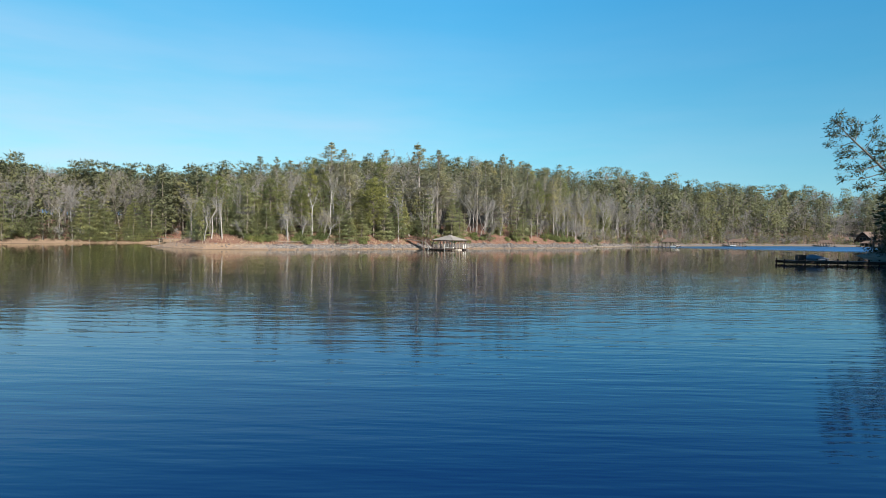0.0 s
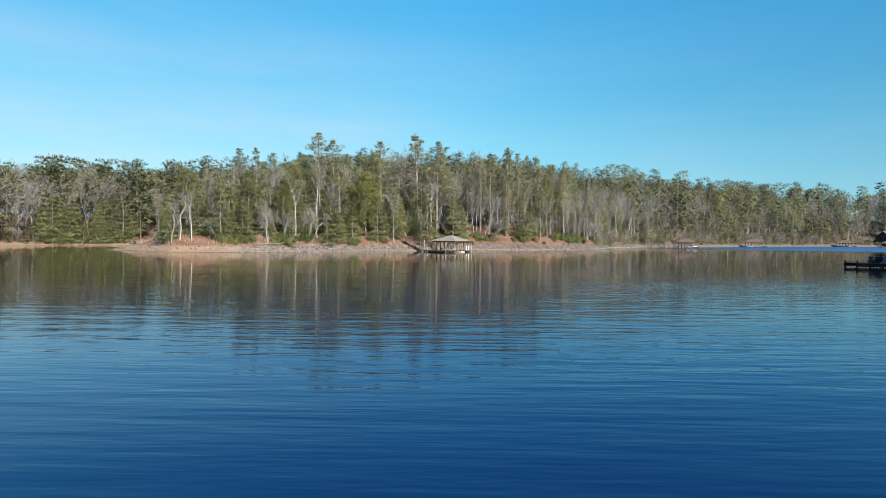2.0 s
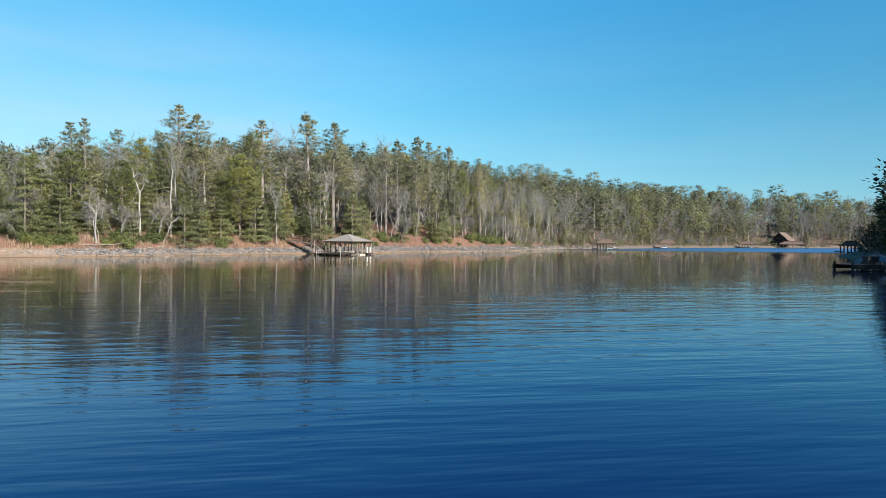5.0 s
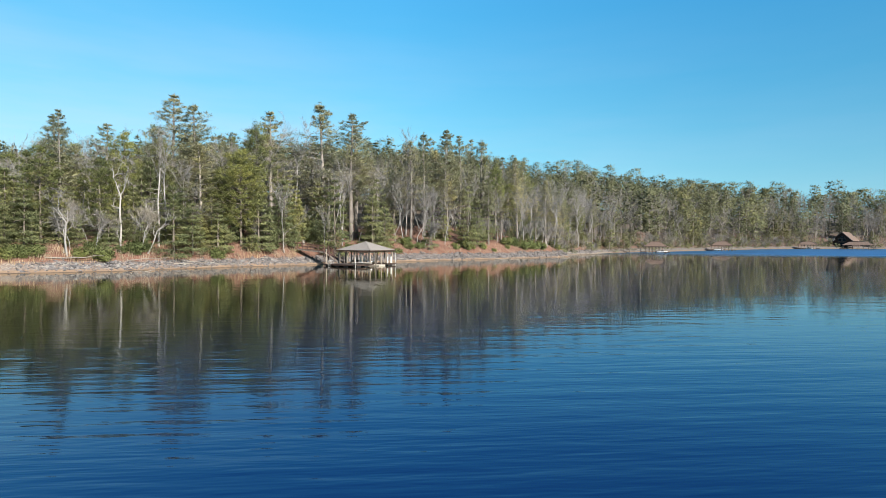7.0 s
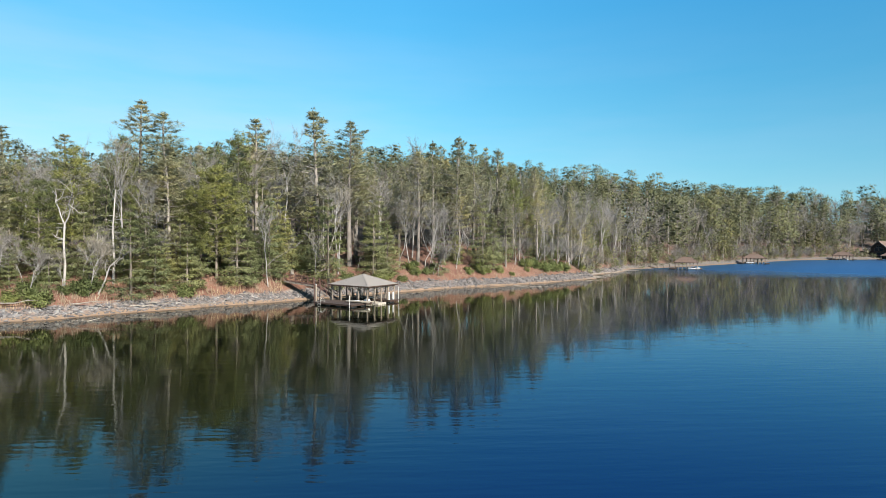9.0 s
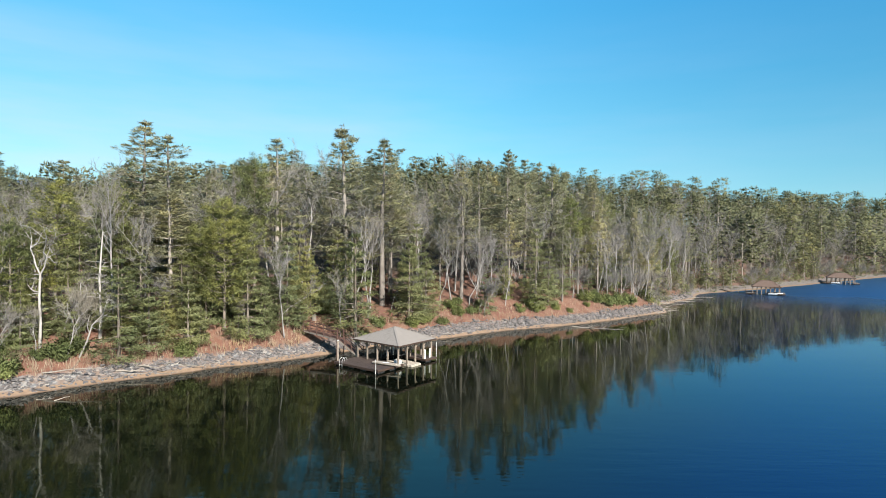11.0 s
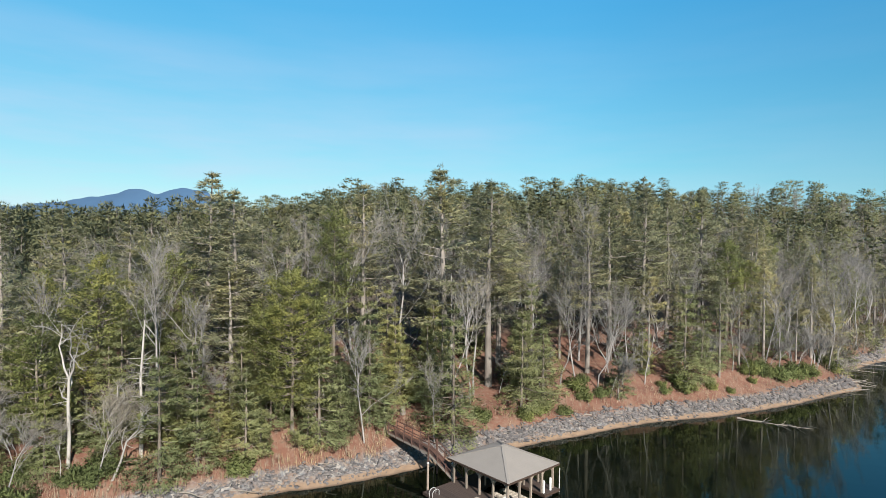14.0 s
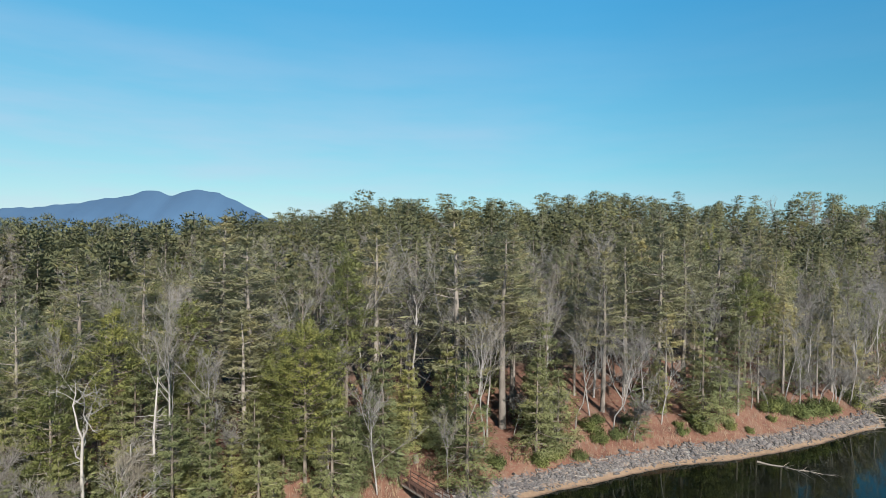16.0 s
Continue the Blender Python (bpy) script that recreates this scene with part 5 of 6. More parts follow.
# stack of gear under the roof
for i, (x, y, w, l, h, m, lab, cat, nm) in enumerate([(-2.9, -3.2, 0.5, 0.9, 0.5, M_WHITE, "white plastic dock box under the roof", "dock box", "dock_box"),
                                                     (0.2, 2.9, 0.6, 1.5, 0.55, M_GREYWOOD, "grey wooden bench on the dock", "bench", "bench")]):
    th = stand(nm, pose(1.8, 179.6, 0, 0, 0, 53) @ pose(x, y, 0.463), lab, cat)
    bm = bmx()
    if nm == "bench":
        box(bm, -w / 2, w / 2, -l / 2, l / 2, h - 0.08, h)
        part("seat", soften(bm, 0.015), m, th)
        for yy in (-l / 2 + 0.15, l / 2 - 0.15):
            bm = bmx()
            box(bm, -w / 2 + 0.05, w / 2 - 0.05, yy - 0.05, yy + 0.05, 0, h - 0.08)
            part("leg", bm, m, th)
    else:
        box(bm, -w / 2, w / 2, -l / 2, l / 2, 0, h - 0.1)
        part("body", soften(bm, 0.03), m, th)
        bm = bmx()
        box(bm, -w / 2 - 0.02, w / 2 + 0.02, -l / 2 - 0.02, l / 2 + 0.02, h - 0.098, h)
        part("lid", soften(bm, 0.03), m, th)

# swim ladder: two bent chrome loops and rungs
lad = stand("swim_ladder", pose(1.8, 179.6, 0, 0, 0, 53) @ pose(-7.0, 2.6, 0.46), "chrome swim ladder with two looped rails at the dock edge", "ladder")
for y in (0, 0.5):
    bm = bmx()
    pts = [(0.35, y, 0), (0.35, y, 0.42), (0.22, y, 0.60), (-0.05, y, 0.66), (-0.35, y, 0.58), (-0.52, y, 0.38), (-0.55, y, -0.9)]
    for a, b in zip(pts, pts[1:]):
        rod(bm, a, b, 0.028)
    part("rail", bm, M_PIPE, lad)
for z in (-0.75, -0.5, -0.25):
    bm = bmx()
    rod(bm, (-0.55, 0, z), (-0.55, 0.5, z), 0.022)
    part("rung", bm, M_STEEL, lad)

# pilings that hold the dock
for x, y, z1, r, m, lab in ((-6.6, 4.45, 3.1, 0.13, M_POST, "tall timber mooring pile with a pale cap"), (-7.65, -3.7, 1.7, 0.05, M_PIPE, "thin white pipe pile at the dock corner"),
                            (4.15, -4.2, 2.4, 0.05, M_PIPE, "thin white pipe pile at the dock corner"), (4.15, 4.0, 2.2, 0.05, M_PIPE, "thin white pipe pile at the dock corner"),
                            (-3.2, 4.4, 2.2, 0.11, M_POST, "short timber mooring pile beside the dock")):
    pl = stand("mooring_pile", pose(1.8, 179.6, 0, 0, 0, 53) @ pose(x, y, 0), lab, "pile", "piles of the dock")
    bm = bmx()
    rod(bm, (0, 0, -3), (0, 0, z1), r, r * 0.92, 10)
    part("shaft", bm, m, pl)
    bm = bmx()
    rod(bm, (0, 0, z1 + 0.002), (0, 0, z1 + 0.14), r * 1.25, 0.02, 10)
    part("cap", bm, M_PIPE, pl, "pale conical cap")


def gangway(name, a, b, c, w, label, material):
    """A level bridge from a to b and a ramp from b to c, with posts and rails."""
    g = stand(name, pose(*a, 0, 0, 0), label, "footbridge")
    A, B, C = Vector(), Vector(b) - Vector(a), Vector(c) - Vector(a)
    for p, q in ((A, B), (B, C)):
        d = q - p
        side = Vector((-d.y, d.x, 0)).normalized() * w / 2
        n = max(2, int(d.length / 0.24))
        bm = bmx()
        box(bm, -w / 2, w / 2, -0.11, 0.11, -0.045, 0)
        me = bpy.data.meshes.new("plank")
        bm.to_mesh(me)
        bm.free()
        me.materials.append(material)
        turn = math.atan2(d.y, d.x) - math.pi / 2
        for i in range(n):
            o = obj("plank", me, g)
            o.matrix_basis = Matrix.Translation(p + d * (i + 0.5) / n) @ Matrix.Rotation(turn, 4, "Z") @ Matrix.Rotation(math.atan2(d.z, d.xy.length), 4, "X")
        for sgn in (-1, 1):
            bm = bmx()
            beam(bm, p + side * sgn - Vector((0, 0, 0.16)), q + side * sgn - Vector((0, 0, 0.16)), 0.06, 0.24)
            part("stringer", bm, M_GREYWOOD, g)
            for hgt, nm in ((1.05, "handrail"), (0.55, "mid_rail")):
                bm = bmx()
                beam(bm, p + side * sgn + Vector((0, 0, hgt)), q + side * sgn + Vector((0, 0, hgt)), 0.07 if hgt > 1 else 0.05, 0.09)
                part(nm, bm, material, g)
            m = max(1, int(round(d.length / 1.5)))
            for i in range(m + 1):
                s0 = p + d * i / m + side * sgn
                bm = bmx()
                beam(bm, s0 + Vector((0, 0, -0.3)), s0 + Vector((0, 0, 1.18)), 0.1, 0.1)
                part("rail_post", bm, material, g)
    for s in (-1, 1):
        d = B.normalized()
        side = Vector((-d.y, d.x, 0)) * s * w / 2
        bm = bmx()
        beam(bm, B + side - Vector((0, 0, 4.2)), B + side, 0.14, 0.14)
        part("support_post", bm, material, g)
    return g


gangway("gangway", (-12.0, 185.5, 3.2), (-6.2, 181.5, 2.7), (-3.0, 179.9, 0.62), 1.35, "dark red-brown wooden gangway with handrails to the dock", timber("red_brown_gangway", (0.040, 0.020, 0.015), (0.092, 0.050, 0.038)))

st = stand("tree_stump", pose(-11.9, 189.6, float(height(-11.9, 189.6)) - 0.1), "grey sawn tree stump beside the path", "stump")
bm = bmx()
rod(bm, (0, 0, 0), (0, 0, 1.0), 0.36, 0.31, 12)
for v in bm.verts:
    v.co.x *= 1 + 0.12 * math.sin(v.co.y * 9 + v.co.z * 4)
part("stump_wood", bm, M_GREYWOOD, st)


# ---------------------------------------------------------------- shore litter: rocks, reeds, driftwood
def along_shore(lo, hi):
    """Shoreline from the first to the last given corner, as points each 0.5 m with inland normals."""
    pts = LAKE[lo:hi + 1]
    out = []
    for a, b in zip(pts, pts[1:]):
        n = max(1, int(np.linalg.norm(b - a) / 0.28))
        t = (b - a) / np.linalg.norm(b - a)
        for i in range(n):
            out.append((*(a + (b - a) * i / n), -t[1], t[0]))
    return np.array(out)


SHORE = along_shore(11, 33)
rs = np.random.default_rng(7)


def rock_mesh(seed):
    """A split quarry stone: a skewed block with one or two corners knocked off."""
    r = np.random.default_rng(seed)
    bm = bmx()
    for sx in (-1, 1):
        for sy in (-1, 1):
            for sz in (-1, 1):
                v = np.array([sx, sy, sz]) * 0.5 * r.uniform(0.5, 1.15, 3)
                if r.random() < 0.3:
                    v = v * [0.55, 0.6, 0.9]
                bm.verts.new(v * [1.25, 0.85, 0.5])
    for _ in range(3):
        bm.verts.new(r.normal(0, 0.36, 3) * [1.1, 0.9, 0.55])
    bmesh.ops.convex_hull(bm, input=bm.verts[:])
    for v in [v for v in bm.verts if not v.link_faces]:
        bm.verts.remove(v)
    bmesh.ops.recalc_face_normals(bm, faces=bm.faces[:])
    bmesh.ops.triangulate(bm, faces=bm.faces[:])
    me = bpy.data.meshes.new("stone")
    bm.to_mesh(me)
    bm.free()
    me.materials.append(M_ROCK)
    return me


ROCKS = [rock_mesh(i) for i in range(10)]
rip = tagged(new("stone_bank"), "blue-grey quarry stones laid along the waterline", "riprap", kind="structure")
near, rest_v, rest_f, at = 0, [], [], 0
ico = [(np.array([v.co for v in m.vertices]), np.array([list(p.vertices) for p in m.polygons])) for m in ROCKS]
for px_, py_, nx_, ny_ in SHORE:
    east_ = px_ > -8
    for dd in ((0.4, 0.8, 1.1, 1.3, 1.5, 1.7, 1.9, 2.1, 2.3, 2.5, 2.75, 3.0) if east_ else (0.35, 0.7, 0.9, 1.1, 1.3, 1.5, 1.7, 1.9, 2.1, 2.3, 2.5, 2.75)):
        if px_ < -48 and rs.random() < 0.9 or px_ > 63 and rs.random() < 0.6 or rs.random() < (0.8 if dd < 0.85 else 0.10 if east_ else 0.30 if px_ > -22 else 0.42):
            continue
        q = dd + rs.normal(0, 0.16)
        x, y = px_ + nx_ * q + rs.normal(0, 0.15), py_ + ny_ * q + rs.normal(0, 0.15)
        z = float(height(x, y))
        s = (rs.uniform(0.18, 0.40) if rs.random() < 0.82 else rs.uniform(0.4, 0.65)) * (1.0 if east_ else 0.82) * (0.6 if dd < 0.85 else 1)
        m = pose(x, y, z + 0.10 * s, rs.uniform(-32, 32), rs.uniform(-32, 32), rs.uniform(0, 360)) @ Matrix.Diagonal((s * rs.uniform(0.8, 1.6), s, s * rs.uniform(0.7, 1.1), 1))
        w = int(rs.integers(0, 10))
        if near < 300 and -4 < px_ < 26 and dd > 1.2:
            ob = obj("stone", ROCKS[w], rip)
            ob.matrix_basis = m
            near += 1
        else:
            a = np.array(m)
            rest_v.append(ico[w][0] @ a[:3, :3].T + a[:3, 3])
            rest_f.append(ico[w][1] + at)
            at += len(ico[w][0])
tagged(new("stone_bank_far", mesh_of("stone_bank_far", np.concatenate(rest_v), np.concatenate(rest_f), [M_ROCK])), "blue-grey quarry stones laid along the waterline", "riprap", kind="stuff")

# dry reeds and grass on the bank
n = 24000
pick = SHORE[rs.integers(0, len(SHORE), n)]
q = rs.uniform(2.4, 6.5, n)
x, y = pick[:, 0] + pick[:, 2] * q, pick[:, 1] + pick[:, 3] * q
dens = np.where((x < -6) & (x > -58), 1.0, 0.22) * (0.35 + 0.65 * (np.sin(x * 0.9) + np.sin(y * 1.7 + x) > -0.3))
keep = (rs.random(n) < dens) & ~((np.abs(x + 9.5) < 3) & (np.abs(y - 185) < 3))
x, y, q = x[keep], y[keep], q[keep]
P = np.column_stack([x, y, height(x, y) - 0.05])
D = np.column_stack([rs.normal(0, 0.18, (len(x), 2)), np.ones(len(x))])
hgt = rs.uniform(0.5, 1.5, len(x))
rv_, rf_ = blades(rs, P, D, hgt, rs.uniform(0.022, 0.055, len(x)), 0.2)
tagged(new("dry_reeds", mesh_of("dry_reeds", rv_, rf_, [M_REED])), "tall dry tan reeds on the bank above the stones", "reeds", kind="stuff")


def driftwood(x, y, length, r, turn, slope, label, branches=4, name="fallen_log", z=None, seed=1):
    r_ = np.random.default_rng(seed)
    lg = stand(name, pose(x, y, (float(max(height(x, y), 0)) + r * 0.7) if z is None else z, 0, slope, turn), label, "driftwood", "fallen wood on the shore")
    pts = [np.array([0, 0, 0.0])]
    for i in range(6):
        pts.append(pts[-1] + np.array([length / 6, r_.normal(0, 0.03 * length), r_.normal(0, 0.012 * length)]))
    v, f = tube(pts, np.linspace(r, r * 0.35, 7), 7)
    f = np.concatenate([f])
    obj("stem", mesh_of("stem", v, f, [M_DRIFT], None, True), lg)
    for b in range(branches):
        k2 = r_.integers(2, 6)
        d = np.array([r_.uniform(0.3, 1), r_.normal(0, 0.7), r_.uniform(0.05, 0.6)])
        ln = length * r_.uniform(0.12, 0.35)
        p1 = pts[k2] + d * ln * 0.5
        p2 = p1 + (d + r_.normal(0, 0.3, 3)) * ln * 0.5
        v, f = tube([pts[k2], p1, p2], [r * 0.35, r * 0.22, 0.01], 4)
        obj("branch", mesh_of("branch", v, f, [M_DRIFT], None, True), lg)
    return lg


LOGS = [(33.9, 212.0, 9.6, 0.17, -9, 0.5, "bleached pine trunk lying out in the water", 9, 0.12), (-36.5, 163.2, 6, 0.09, 20, -4, "thin bleached trunk lying in the brush", 2, None),
        (-28.5, 168.2, 4.5, 0.06, 25, 2, "pale dead branches on the stones", 7, None), (-25, 171.5, 4.5, 0.07, 15, 2, "pale dead branches on the stones", 7, None),
        (-32, 165.6, 3.2, 0.05, 32, 2, "pale dead branches on the stones", 5, None), (12.0, 205.5, 5.5, 0.08, 140, -12, "bleached trunk lying down the stone bank", 2, None),
        (24, 218, 5, 0.10, -25, 4, "pale fallen trunk on the red slope", 1, None), (15, 212, 4.5, 0.10, -10, 4, "pale fallen trunk on the red slope", 2, None),
        (60, 238.5, 4.5, 0.10, -25, 3, "bleached driftwood heaped at the point", 4, 0.5), (61.5, 240.5, 4.5, 0.09, -15, 3, "bleached driftwood heaped at the point", 4, 0.5),
        (62, 243, 4.5, 0.09, -30, 3, "bleached driftwood heaped at the point", 4, 0.5), (66, 252, 5.5, 0.11, -12, 2, "bleached driftwood heaped at the point", 4, 0.5),
        (72, 259, 6, 0.12, -8, 2, "bleached driftwood heaped at the point", 4, 0.4), (78, 264.5, 5.5, 0.10, -14, 2, "bleached driftwood heaped at the point", 3, 0.4),
        (82, 270, 7, 0.10, -6, 2, "bleached driftwood heaped at the point", 3, 0.4), (-33.6, 158.2, 1.6, 0.05, 20, 0, "short drift branch floating by the bank", 5, 0.03),
        (-31.5, 157.9, 1.4, 0.06, 35, -6, "short drift branch floating by the bank", 0, 0.03), (7.5, 200.5, 3.2, 0.06, 160, -10, "bleached trunk lying down the stone bank", 2, None),
        (-86, 166.5, 6.5, 0.12, -34, -4, "bleached driftwood on the western point", 4, 0.25), (-69, 154.5, 6, 0.08, -20, 0, "bleached driftwood on the western point", 4, None),
        (-57, 154, 5, 0.08, 15, 0, "bleached driftwood on the western point", 4, None), (-46.5, 158.5, 8, 0.12, 14, -2, "thin bleached trunk lying in the brush", 2, None)]
rng = random.Random(41)
for i in range(34):
    u = rng.random()
    at_point = i < 18
    x = 57 + 10 * u if at_point else -34 + 88 * u
    y = float(np.interp(x, LAKE[15:31, 0], LAKE[15:31, 1]))
    off = rng.uniform(0.2, 2.2) if at_point else rng.uniform(1.4, 3.0)
    slope_ = math.degrees(math.atan2(float(np.interp(x + 1, LAKE[15:31, 0], LAKE[15:31, 1])) - y, 1))
    x, y = x - off * math.sin(math.radians(slope_)), y + off * math.cos(math.radians(slope_))
    LOGS.append((x, y, rng.uniform(2.5, 6.0) if at_point else rng.uniform(1.5, 3.6), rng.uniform(0.04, 0.10), slope_ + rng.uniform(-50, 50) + rng.choice((0, 180)), rng.uniform(-3, 3),
                 "grey driftwood washed up on the shore", rng.randrange(1, 4), None))
for i, (x, y, ln, r, tu, sl, lab, nb, z) in enumerate(LOGS):
    driftwood(x, y, ln, r, tu, sl, lab, nb, "driftwood" if ln < 7 else "fallen_log", z, 40 + i)


# ---------------------------------------------------------------- docks and cabin on the far shore
def shore_boathouse(x, y, turn, w, l, label, roof, boat, pier=0.0, frame_=None):
    b = stand("far_boathouse", pose(x, y, 0, 0, 0, turn), label, "boathouse", "boathouses of the far shore")
    hip_roof(b, w / 2, l / 2, 2.6, 2.0, w / 2 - l / 2 if w > l else 0.1, roof)
    for i in range(7):
        for yy in (-l / 2 + 0.4, l / 2 - 0.4):
            post(b, -w / 2 + 0.4 + (w - 0.8) * i / 6, yy, -1.2, 2.6, 0.3, frame_)
    deck_boards(b, -w / 2 - 1.5, w / 2 + 1.2, l / 2 - 1.6, l / 2 + 0.4, 0.62, False, 0.4, M_GREYWOOD)
    deck_boards(b, -w / 2 - 1.5, -w / 2 + 1.2, -l / 2 - 0.8, l / 2 - 1.6, 0.62, True, 0.4, M_GREYWOOD)
    deck_boards(b, w / 2 - 1.0, w / 2 + 1.2, -l / 2 - 0.8, l / 2 - 1.6, 0.62, True, 0.4, M_GREYWOOD)
    for a, c in (((-w / 2 - 1.5, -l / 2 - 0.8), (-w / 2 + 1.2, -l / 2 - 0.8)), ((w / 2 - 1, -l / 2 - 0.8), (w / 2 + 1.2, -l / 2 - 0.8)), ((-w / 2 - 1.5, -l / 2 - 0.8), (-w / 2 - 1.5, l / 2 + 0.4))):
        bm = bmx()
        beam(bm, (*a, 0.45), (*c, 0.45), 0.1, 0.3)
        part("edge_beam", bm, M_DARKWOOD, b)
    if pier:
        deck_boards(b, -w / 2 - 1.5 - pier, -w / 2 - 1.5, l / 2 - 1.2, l / 2 + 0.4, 0.95, True, 0.6, M_GREYWOOD)
        for i in range(int(pier / 2.2) + 1):
            for yy in (l / 2 - 1.2, l / 2 + 0.4):
                post(b, -w / 2 - 1.6 - i * 2.2, yy, -1.5, 1.9, 0.16, M_GREYWOOD)
        for yy in (l / 2 - 1.2, l / 2 + 0.4):
            bm = bmx()
            beam(bm, (-w / 2 - 1.5 - pier, yy, 1.8), (-w / 2 - 1.5, yy, 1.8), 0.08, 0.1)
            part("handrail", bm, M_GREYWOOD, b)
    if boat:
        bt = stand("motor_boat", pose(x, y, 0.1, 0, 0, turn) @ pose(boat[0], boat[1], 0, 0, 0, boat[2]), "white motor boat moored at the far dock", "boat", "boats of the far shore")
        bt.scale = (0.66, 0.66, 0.66)
        bm = bmx()
        hull(bm, 6.2, 2.3, 0.95, 0.25)
        part("hull", bm, M_WHITE, bt)
        bm = bmx()
        box(bm, -0.9, 0.9, -0.85, 0.85, 1.0, 1.55)
        for v in bm.verts:
            if v.co.z > 1.3:
                v.co.x *= 0.7
        part("windscreen", soften(bm, 0.06), M_GLASS, bt, "dark sloping windscreen")
        bm = bmx()
        box(bm, -3.35, -2.9, -0.25, 0.25, 0.2, 1.35)
        part("outboard_motor", soften(bm, 0.08), M_BLACK, bt)
    return b


shore_boathouse(113, 286, -28, 8.4, 5.6, "far boathouse with a red-brown hipped roof and a pier", M_ROOF_RED, (2.6, -2.6, 4), 15)
shore_boathouse(172, 337, -30, 10.0, 6.5, "far boathouse with a red-brown roof over a white boat", M_ROOF_RED, (-1.5, -2.4, 6), 0)
shore_boathouse(262, 394, -38, 10.5, 6.5, "small far boathouse with a dark red-brown roof", M_ROOF_RED, (0.5, -1.0, 5), 0)
shore_boathouse(292, 390, -40, 16.0, 7.0, "wide far boathouse below the log cabin", M_ROOF_RED, None, 0)
# dark wood on roof and posts stands in for the shade here
shore_boathouse(190, 238, -42, 7.5, 5.0, "near shore boathouse with its shade put into dark roof and posts", M_DARKWOOD, None, 0, M_DARKWOOD)

CABIN = (306, 416)
cz = float(height(*CABIN))
cb = stand("log_cabin", pose(CABIN[0], CABIN[1], cz - 0.3, 0, 0, -66) @ Matrix.Scale(0.78, 4), "brown log cabin with a steep gabled roof and a deck", "house")
bm = bmx()
prof = [(-7.5, 0), (7.5, 0), (7.5, 5.0), (0, 11.6), (-7.5, 5.0)]
f0 = [bm.verts.new((a, -6, b)) for a, b in prof]
f1 = [bm.verts.new((a, 3.2, b)) for a, b in prof]
bm.faces.new(f0)
bm.faces.new(f1[::-1])
for i in range(5):
    bm.faces.new((f0[i], f1[i], f1[(i + 1) % 5], f0[(i + 1) % 5]))
bmesh.ops.recalc_face_normals(bm, faces=bm.faces[:])
wall = part("wall", bm, M_LOGHOUSE, cb)
for sgn in (-1, 1):
    bm = bmx()
    beam(bm, (sgn * 0.02, -1.5, 12.0), (sgn * 8.9, -1.5, 4.25), 10.6, 0.28)
    part("roof", bm, M_ROOF_RED, cb)
    for yy in (-6.95, 3.95):
        bm = bmx()
        beam(bm, (0, yy, 11.85), (sgn * 8.9, yy, 4.1), 0.18, 0.5)
        part("bargeboard", bm, M_POST, cb, "tan bargeboard along the gable")
for x0, x1, z0, z1 in ((-4.6, -2.2, 0.9, 3.0), (-1.6, 1.6, 0.5, 3.0), (2.2, 4.6, 0.9, 3.0), (-3.0, -0.3, 4.0, 6.6), (0.3, 3.0, 4.0, 6.6), (-1.6, -0.2, 7.0, 8.6), (0.2, 1.6, 7.0, 8.6)):
    bm = bmx()
    box(bm, x0, x1, -6.06, -5.9, z0, z1)
    wd = part("window", bm, M_POST, cb)
    bm = bmx()
    box(bm, x0 + 0.12, x1 - 0.12, -6.09, -5.95, z0 + 0.12, z1 - 0.12)
    part("pane", bm, M_GLASS, wd)
deck_boards(cb, -14, 10, -10.5, -6.1, 0.5, True, 0.8, M_DARKWOOD)
for i in range(9):
    post(cb, -14 + 3 * i, -10.4, -2.5, 1.6, 0.2, M_DARKWOOD)
bm = bmx()
beam(bm, (-14, -10.4, 1.55), (10, -10.4, 1.55), 0.1, 0.12)
part("handrail", bm, M_DARKWOOD, cb)
bm = bmx()
box(bm, -14, -7.6, -5, 2.6, 0, 3.4)
part("side_wing", bm, M_LOGHOUSE, cb)
bm = bmx()
beam(bm, (-7.5, -1.2, 4.9), (-14.8, -1.2, 3.3), 8.8, 0.25)
part("wing_roof", bm, M_LOGHOUSE, cb)

# ---------------------------------------------------------------- near eastern shore: shaded dock, canvas shelter, leaning pine
nd = stand("shaded_dock", pose(83.1, 110.6, 0, 0, 0, -5), "dark wooden dock in the shade of the near shore", "dock")
deck_boards(nd, -16, 16, -1.6, 1.6, 0.75, True, 0.8, M_DARKWOOD)
for i in range(9):
    for yy in (-1.6, 1.6):
        post(nd, -15.8 + i * 3.9, yy, -2.5, 1.1, 0.22, M_DARKWOOD)
for yy in (-1.65, 1.65):
    bm = bmx()
    beam(bm, (-16, yy, 0.45), (16, yy, 0.45), 0.1, 0.55)
    part("edge_beam", bm, M_DARKWOOD, nd)
db = stand("storage_bin", pose(71.2, 111.7, 0.752, 0, 0, -5), "dark storage bin standing on the shaded dock", "bin")
bm = bmx()
box(bm, -0.8, 0.8, -0.5, 0.5, 0, 0.95)
part("body", soften(bm, 0.05), M_BLACK, db)
bm = bmx()
box(bm, -0.85, 0.85, -0.55, 0.55, 0.952, 1.08)
part("lid", soften(bm, 0.04), M_BLACK, db)
tn = stand("canvas_shelter", pose(75.4, 114.6, 0, 0, 0, -5) @ Matrix.Scale(0.75, 4), "grey canvas boat shelter beside the shaded dock", "shelter")
bm = bmx()
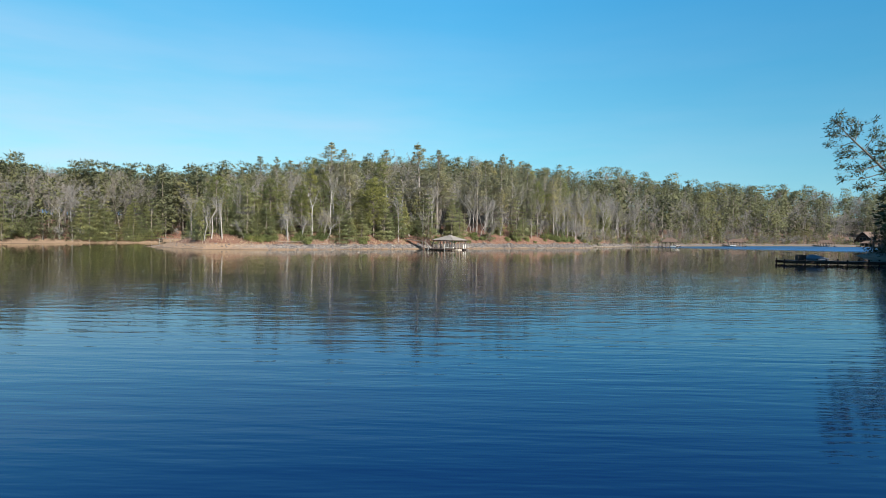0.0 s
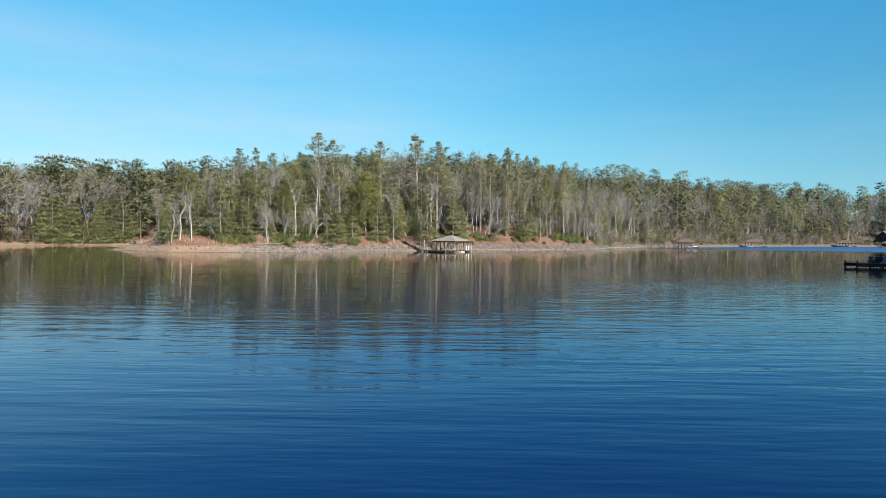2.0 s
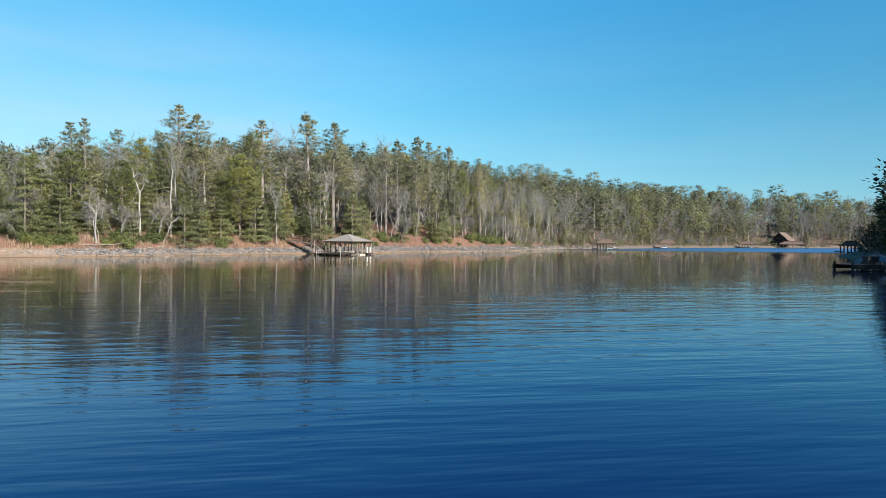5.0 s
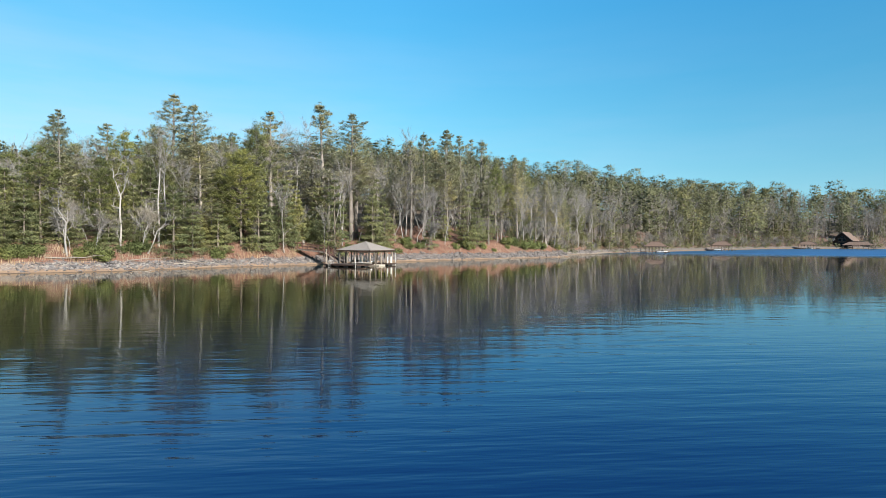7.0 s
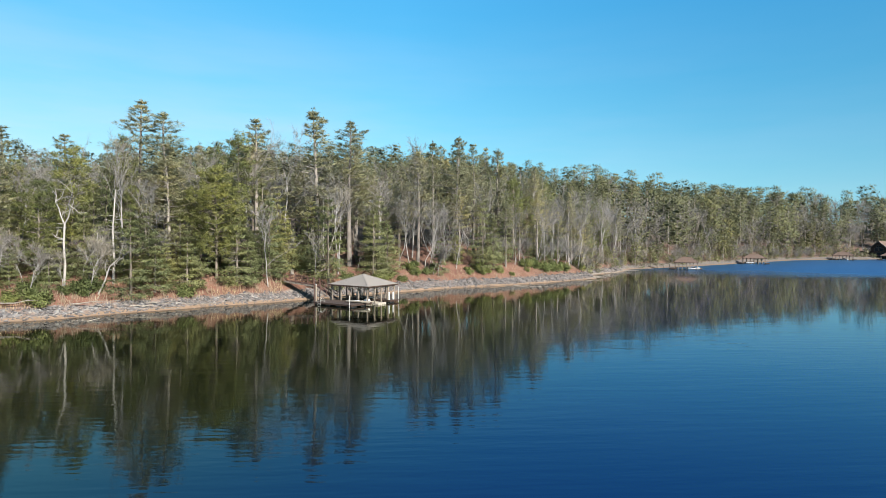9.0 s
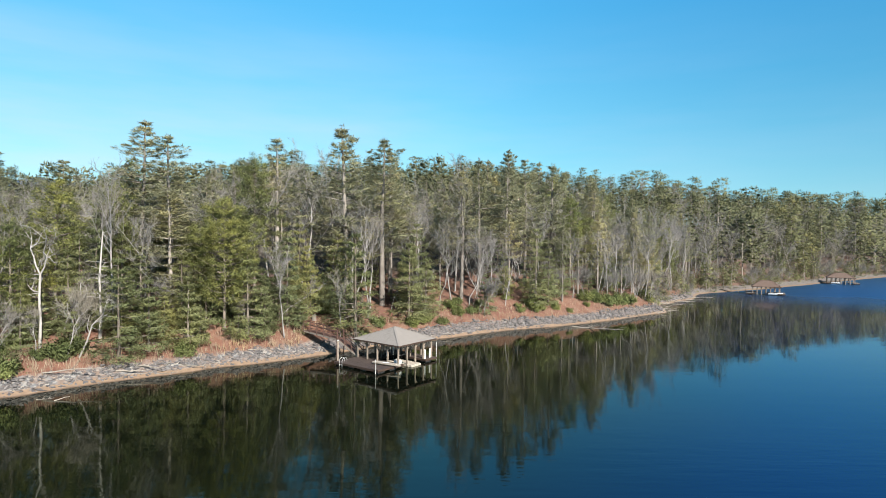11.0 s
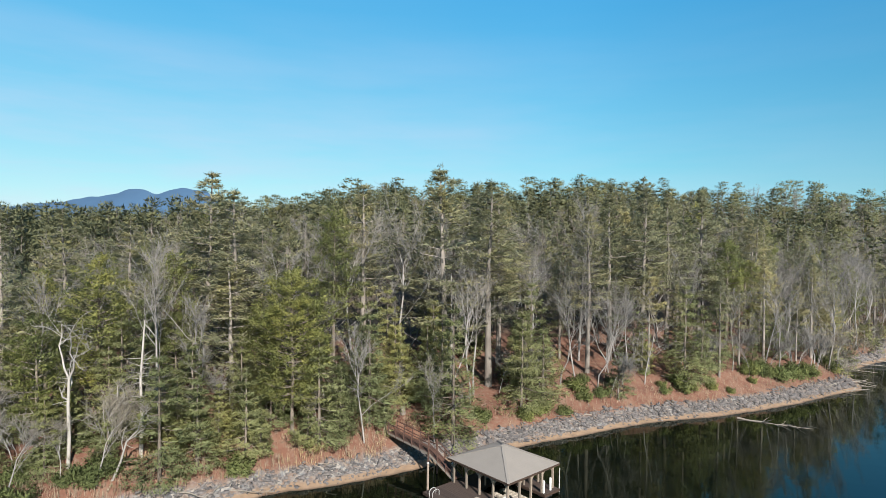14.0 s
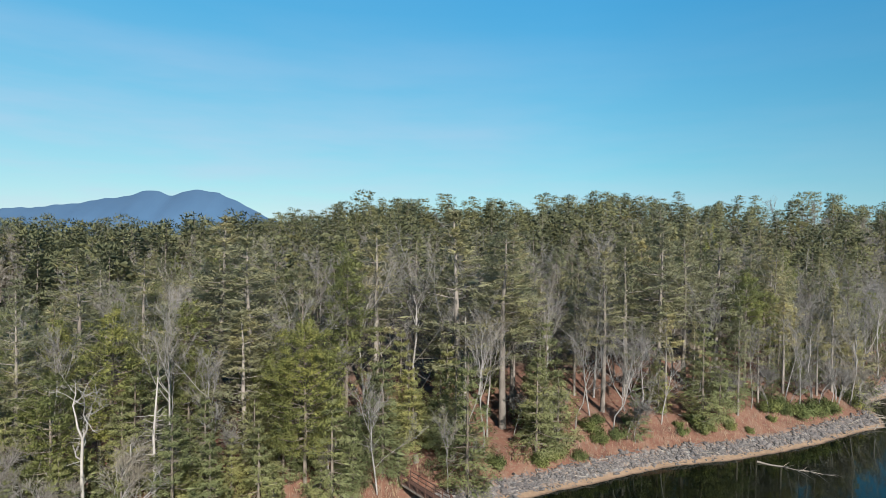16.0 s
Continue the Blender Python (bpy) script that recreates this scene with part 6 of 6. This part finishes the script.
c0 = [bm.verts.new((sx * 3.2, sy * 1.9, 1.5)) for sx, sy in ((-1, -1), (1, -1), (1, 1), (-1, 1))]
c1 = [bm.verts.new((sx * 2.6, 0, 2.5)) for sx in (-0.25, 0.25)]
bm.faces.new((c0[0], c0[1], c1[1], c1[0]))
bm.faces.new((c0[2], c0[3], c1[0], c1[1]))
bm.faces.new((c0[1], c0[2], c1[1]))
bm.faces.new((c0[3], c0[0], c1[0]))
c2 = [bm.verts.new((sx * 3.25, sy * 1.95, 0.75)) for sx, sy in ((-1, -1), (1, -1), (1, 1), (-1, 1))]
for i in range(4):
    bm.faces.new((c2[i], c2[(i + 1) % 4], c0[(i + 1) % 4], c0[i]))
bmesh.ops.recalc_face_normals(bm, faces=bm.faces[:])
part("canopy", bm, M_BLUE, tn)
for sx in (-3.1, 3.1):
    for sy in (-1.85, 1.85):
        post(tn, sx, sy, -2, 0.9, 0.15, M_STEEL)

# crown in the shade-coloured needles, for a near-black silhouette
template("lean", pine_shape(141, 27, .42, 4.2, 1.25, 4, 120, 0.34, "yellow"), M_BARK, M_SHADED_NEEDLES)
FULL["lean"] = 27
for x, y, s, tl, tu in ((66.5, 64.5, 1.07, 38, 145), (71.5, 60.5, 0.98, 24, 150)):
    lp = stand("leaning_pine", pose(x, y, float(height(x, y)) - 0.2, 0, 0, tu) @ pose(0, 0, 0, 0, tl, 0) @ Matrix.Scale(s, 4), "pine leaning out over the water, its shade put into the needle colour", "pine tree", "leaning pines of the near shore")
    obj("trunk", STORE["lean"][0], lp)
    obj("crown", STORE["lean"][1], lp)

# plank footbridge over the western inlet
gb = stand("footbridge", pose(-105.5, 218.5, 0, 0, 0, -4), "low grey wooden footbridge over the western inlet", "footbridge")
deck_boards(gb, -5.4, 5.4, -1.0, 1.0, 1.7, True, 0.35, M_GREYWOOD)
for xx in (-4.4, 0, 4.4):
    for yy in (-0.9, 0.9):
        post(gb, xx, yy, -2, 1.655, 0.25, M_GREYWOOD)
for yy in (-0.9, 0.9):
    bm = bmx()
    beam(bm, (-5.4, yy, 1.56), (5.4, yy, 1.56), 0.12, 0.18)
    part("stringer", bm, M_GREYWOOD, gb)
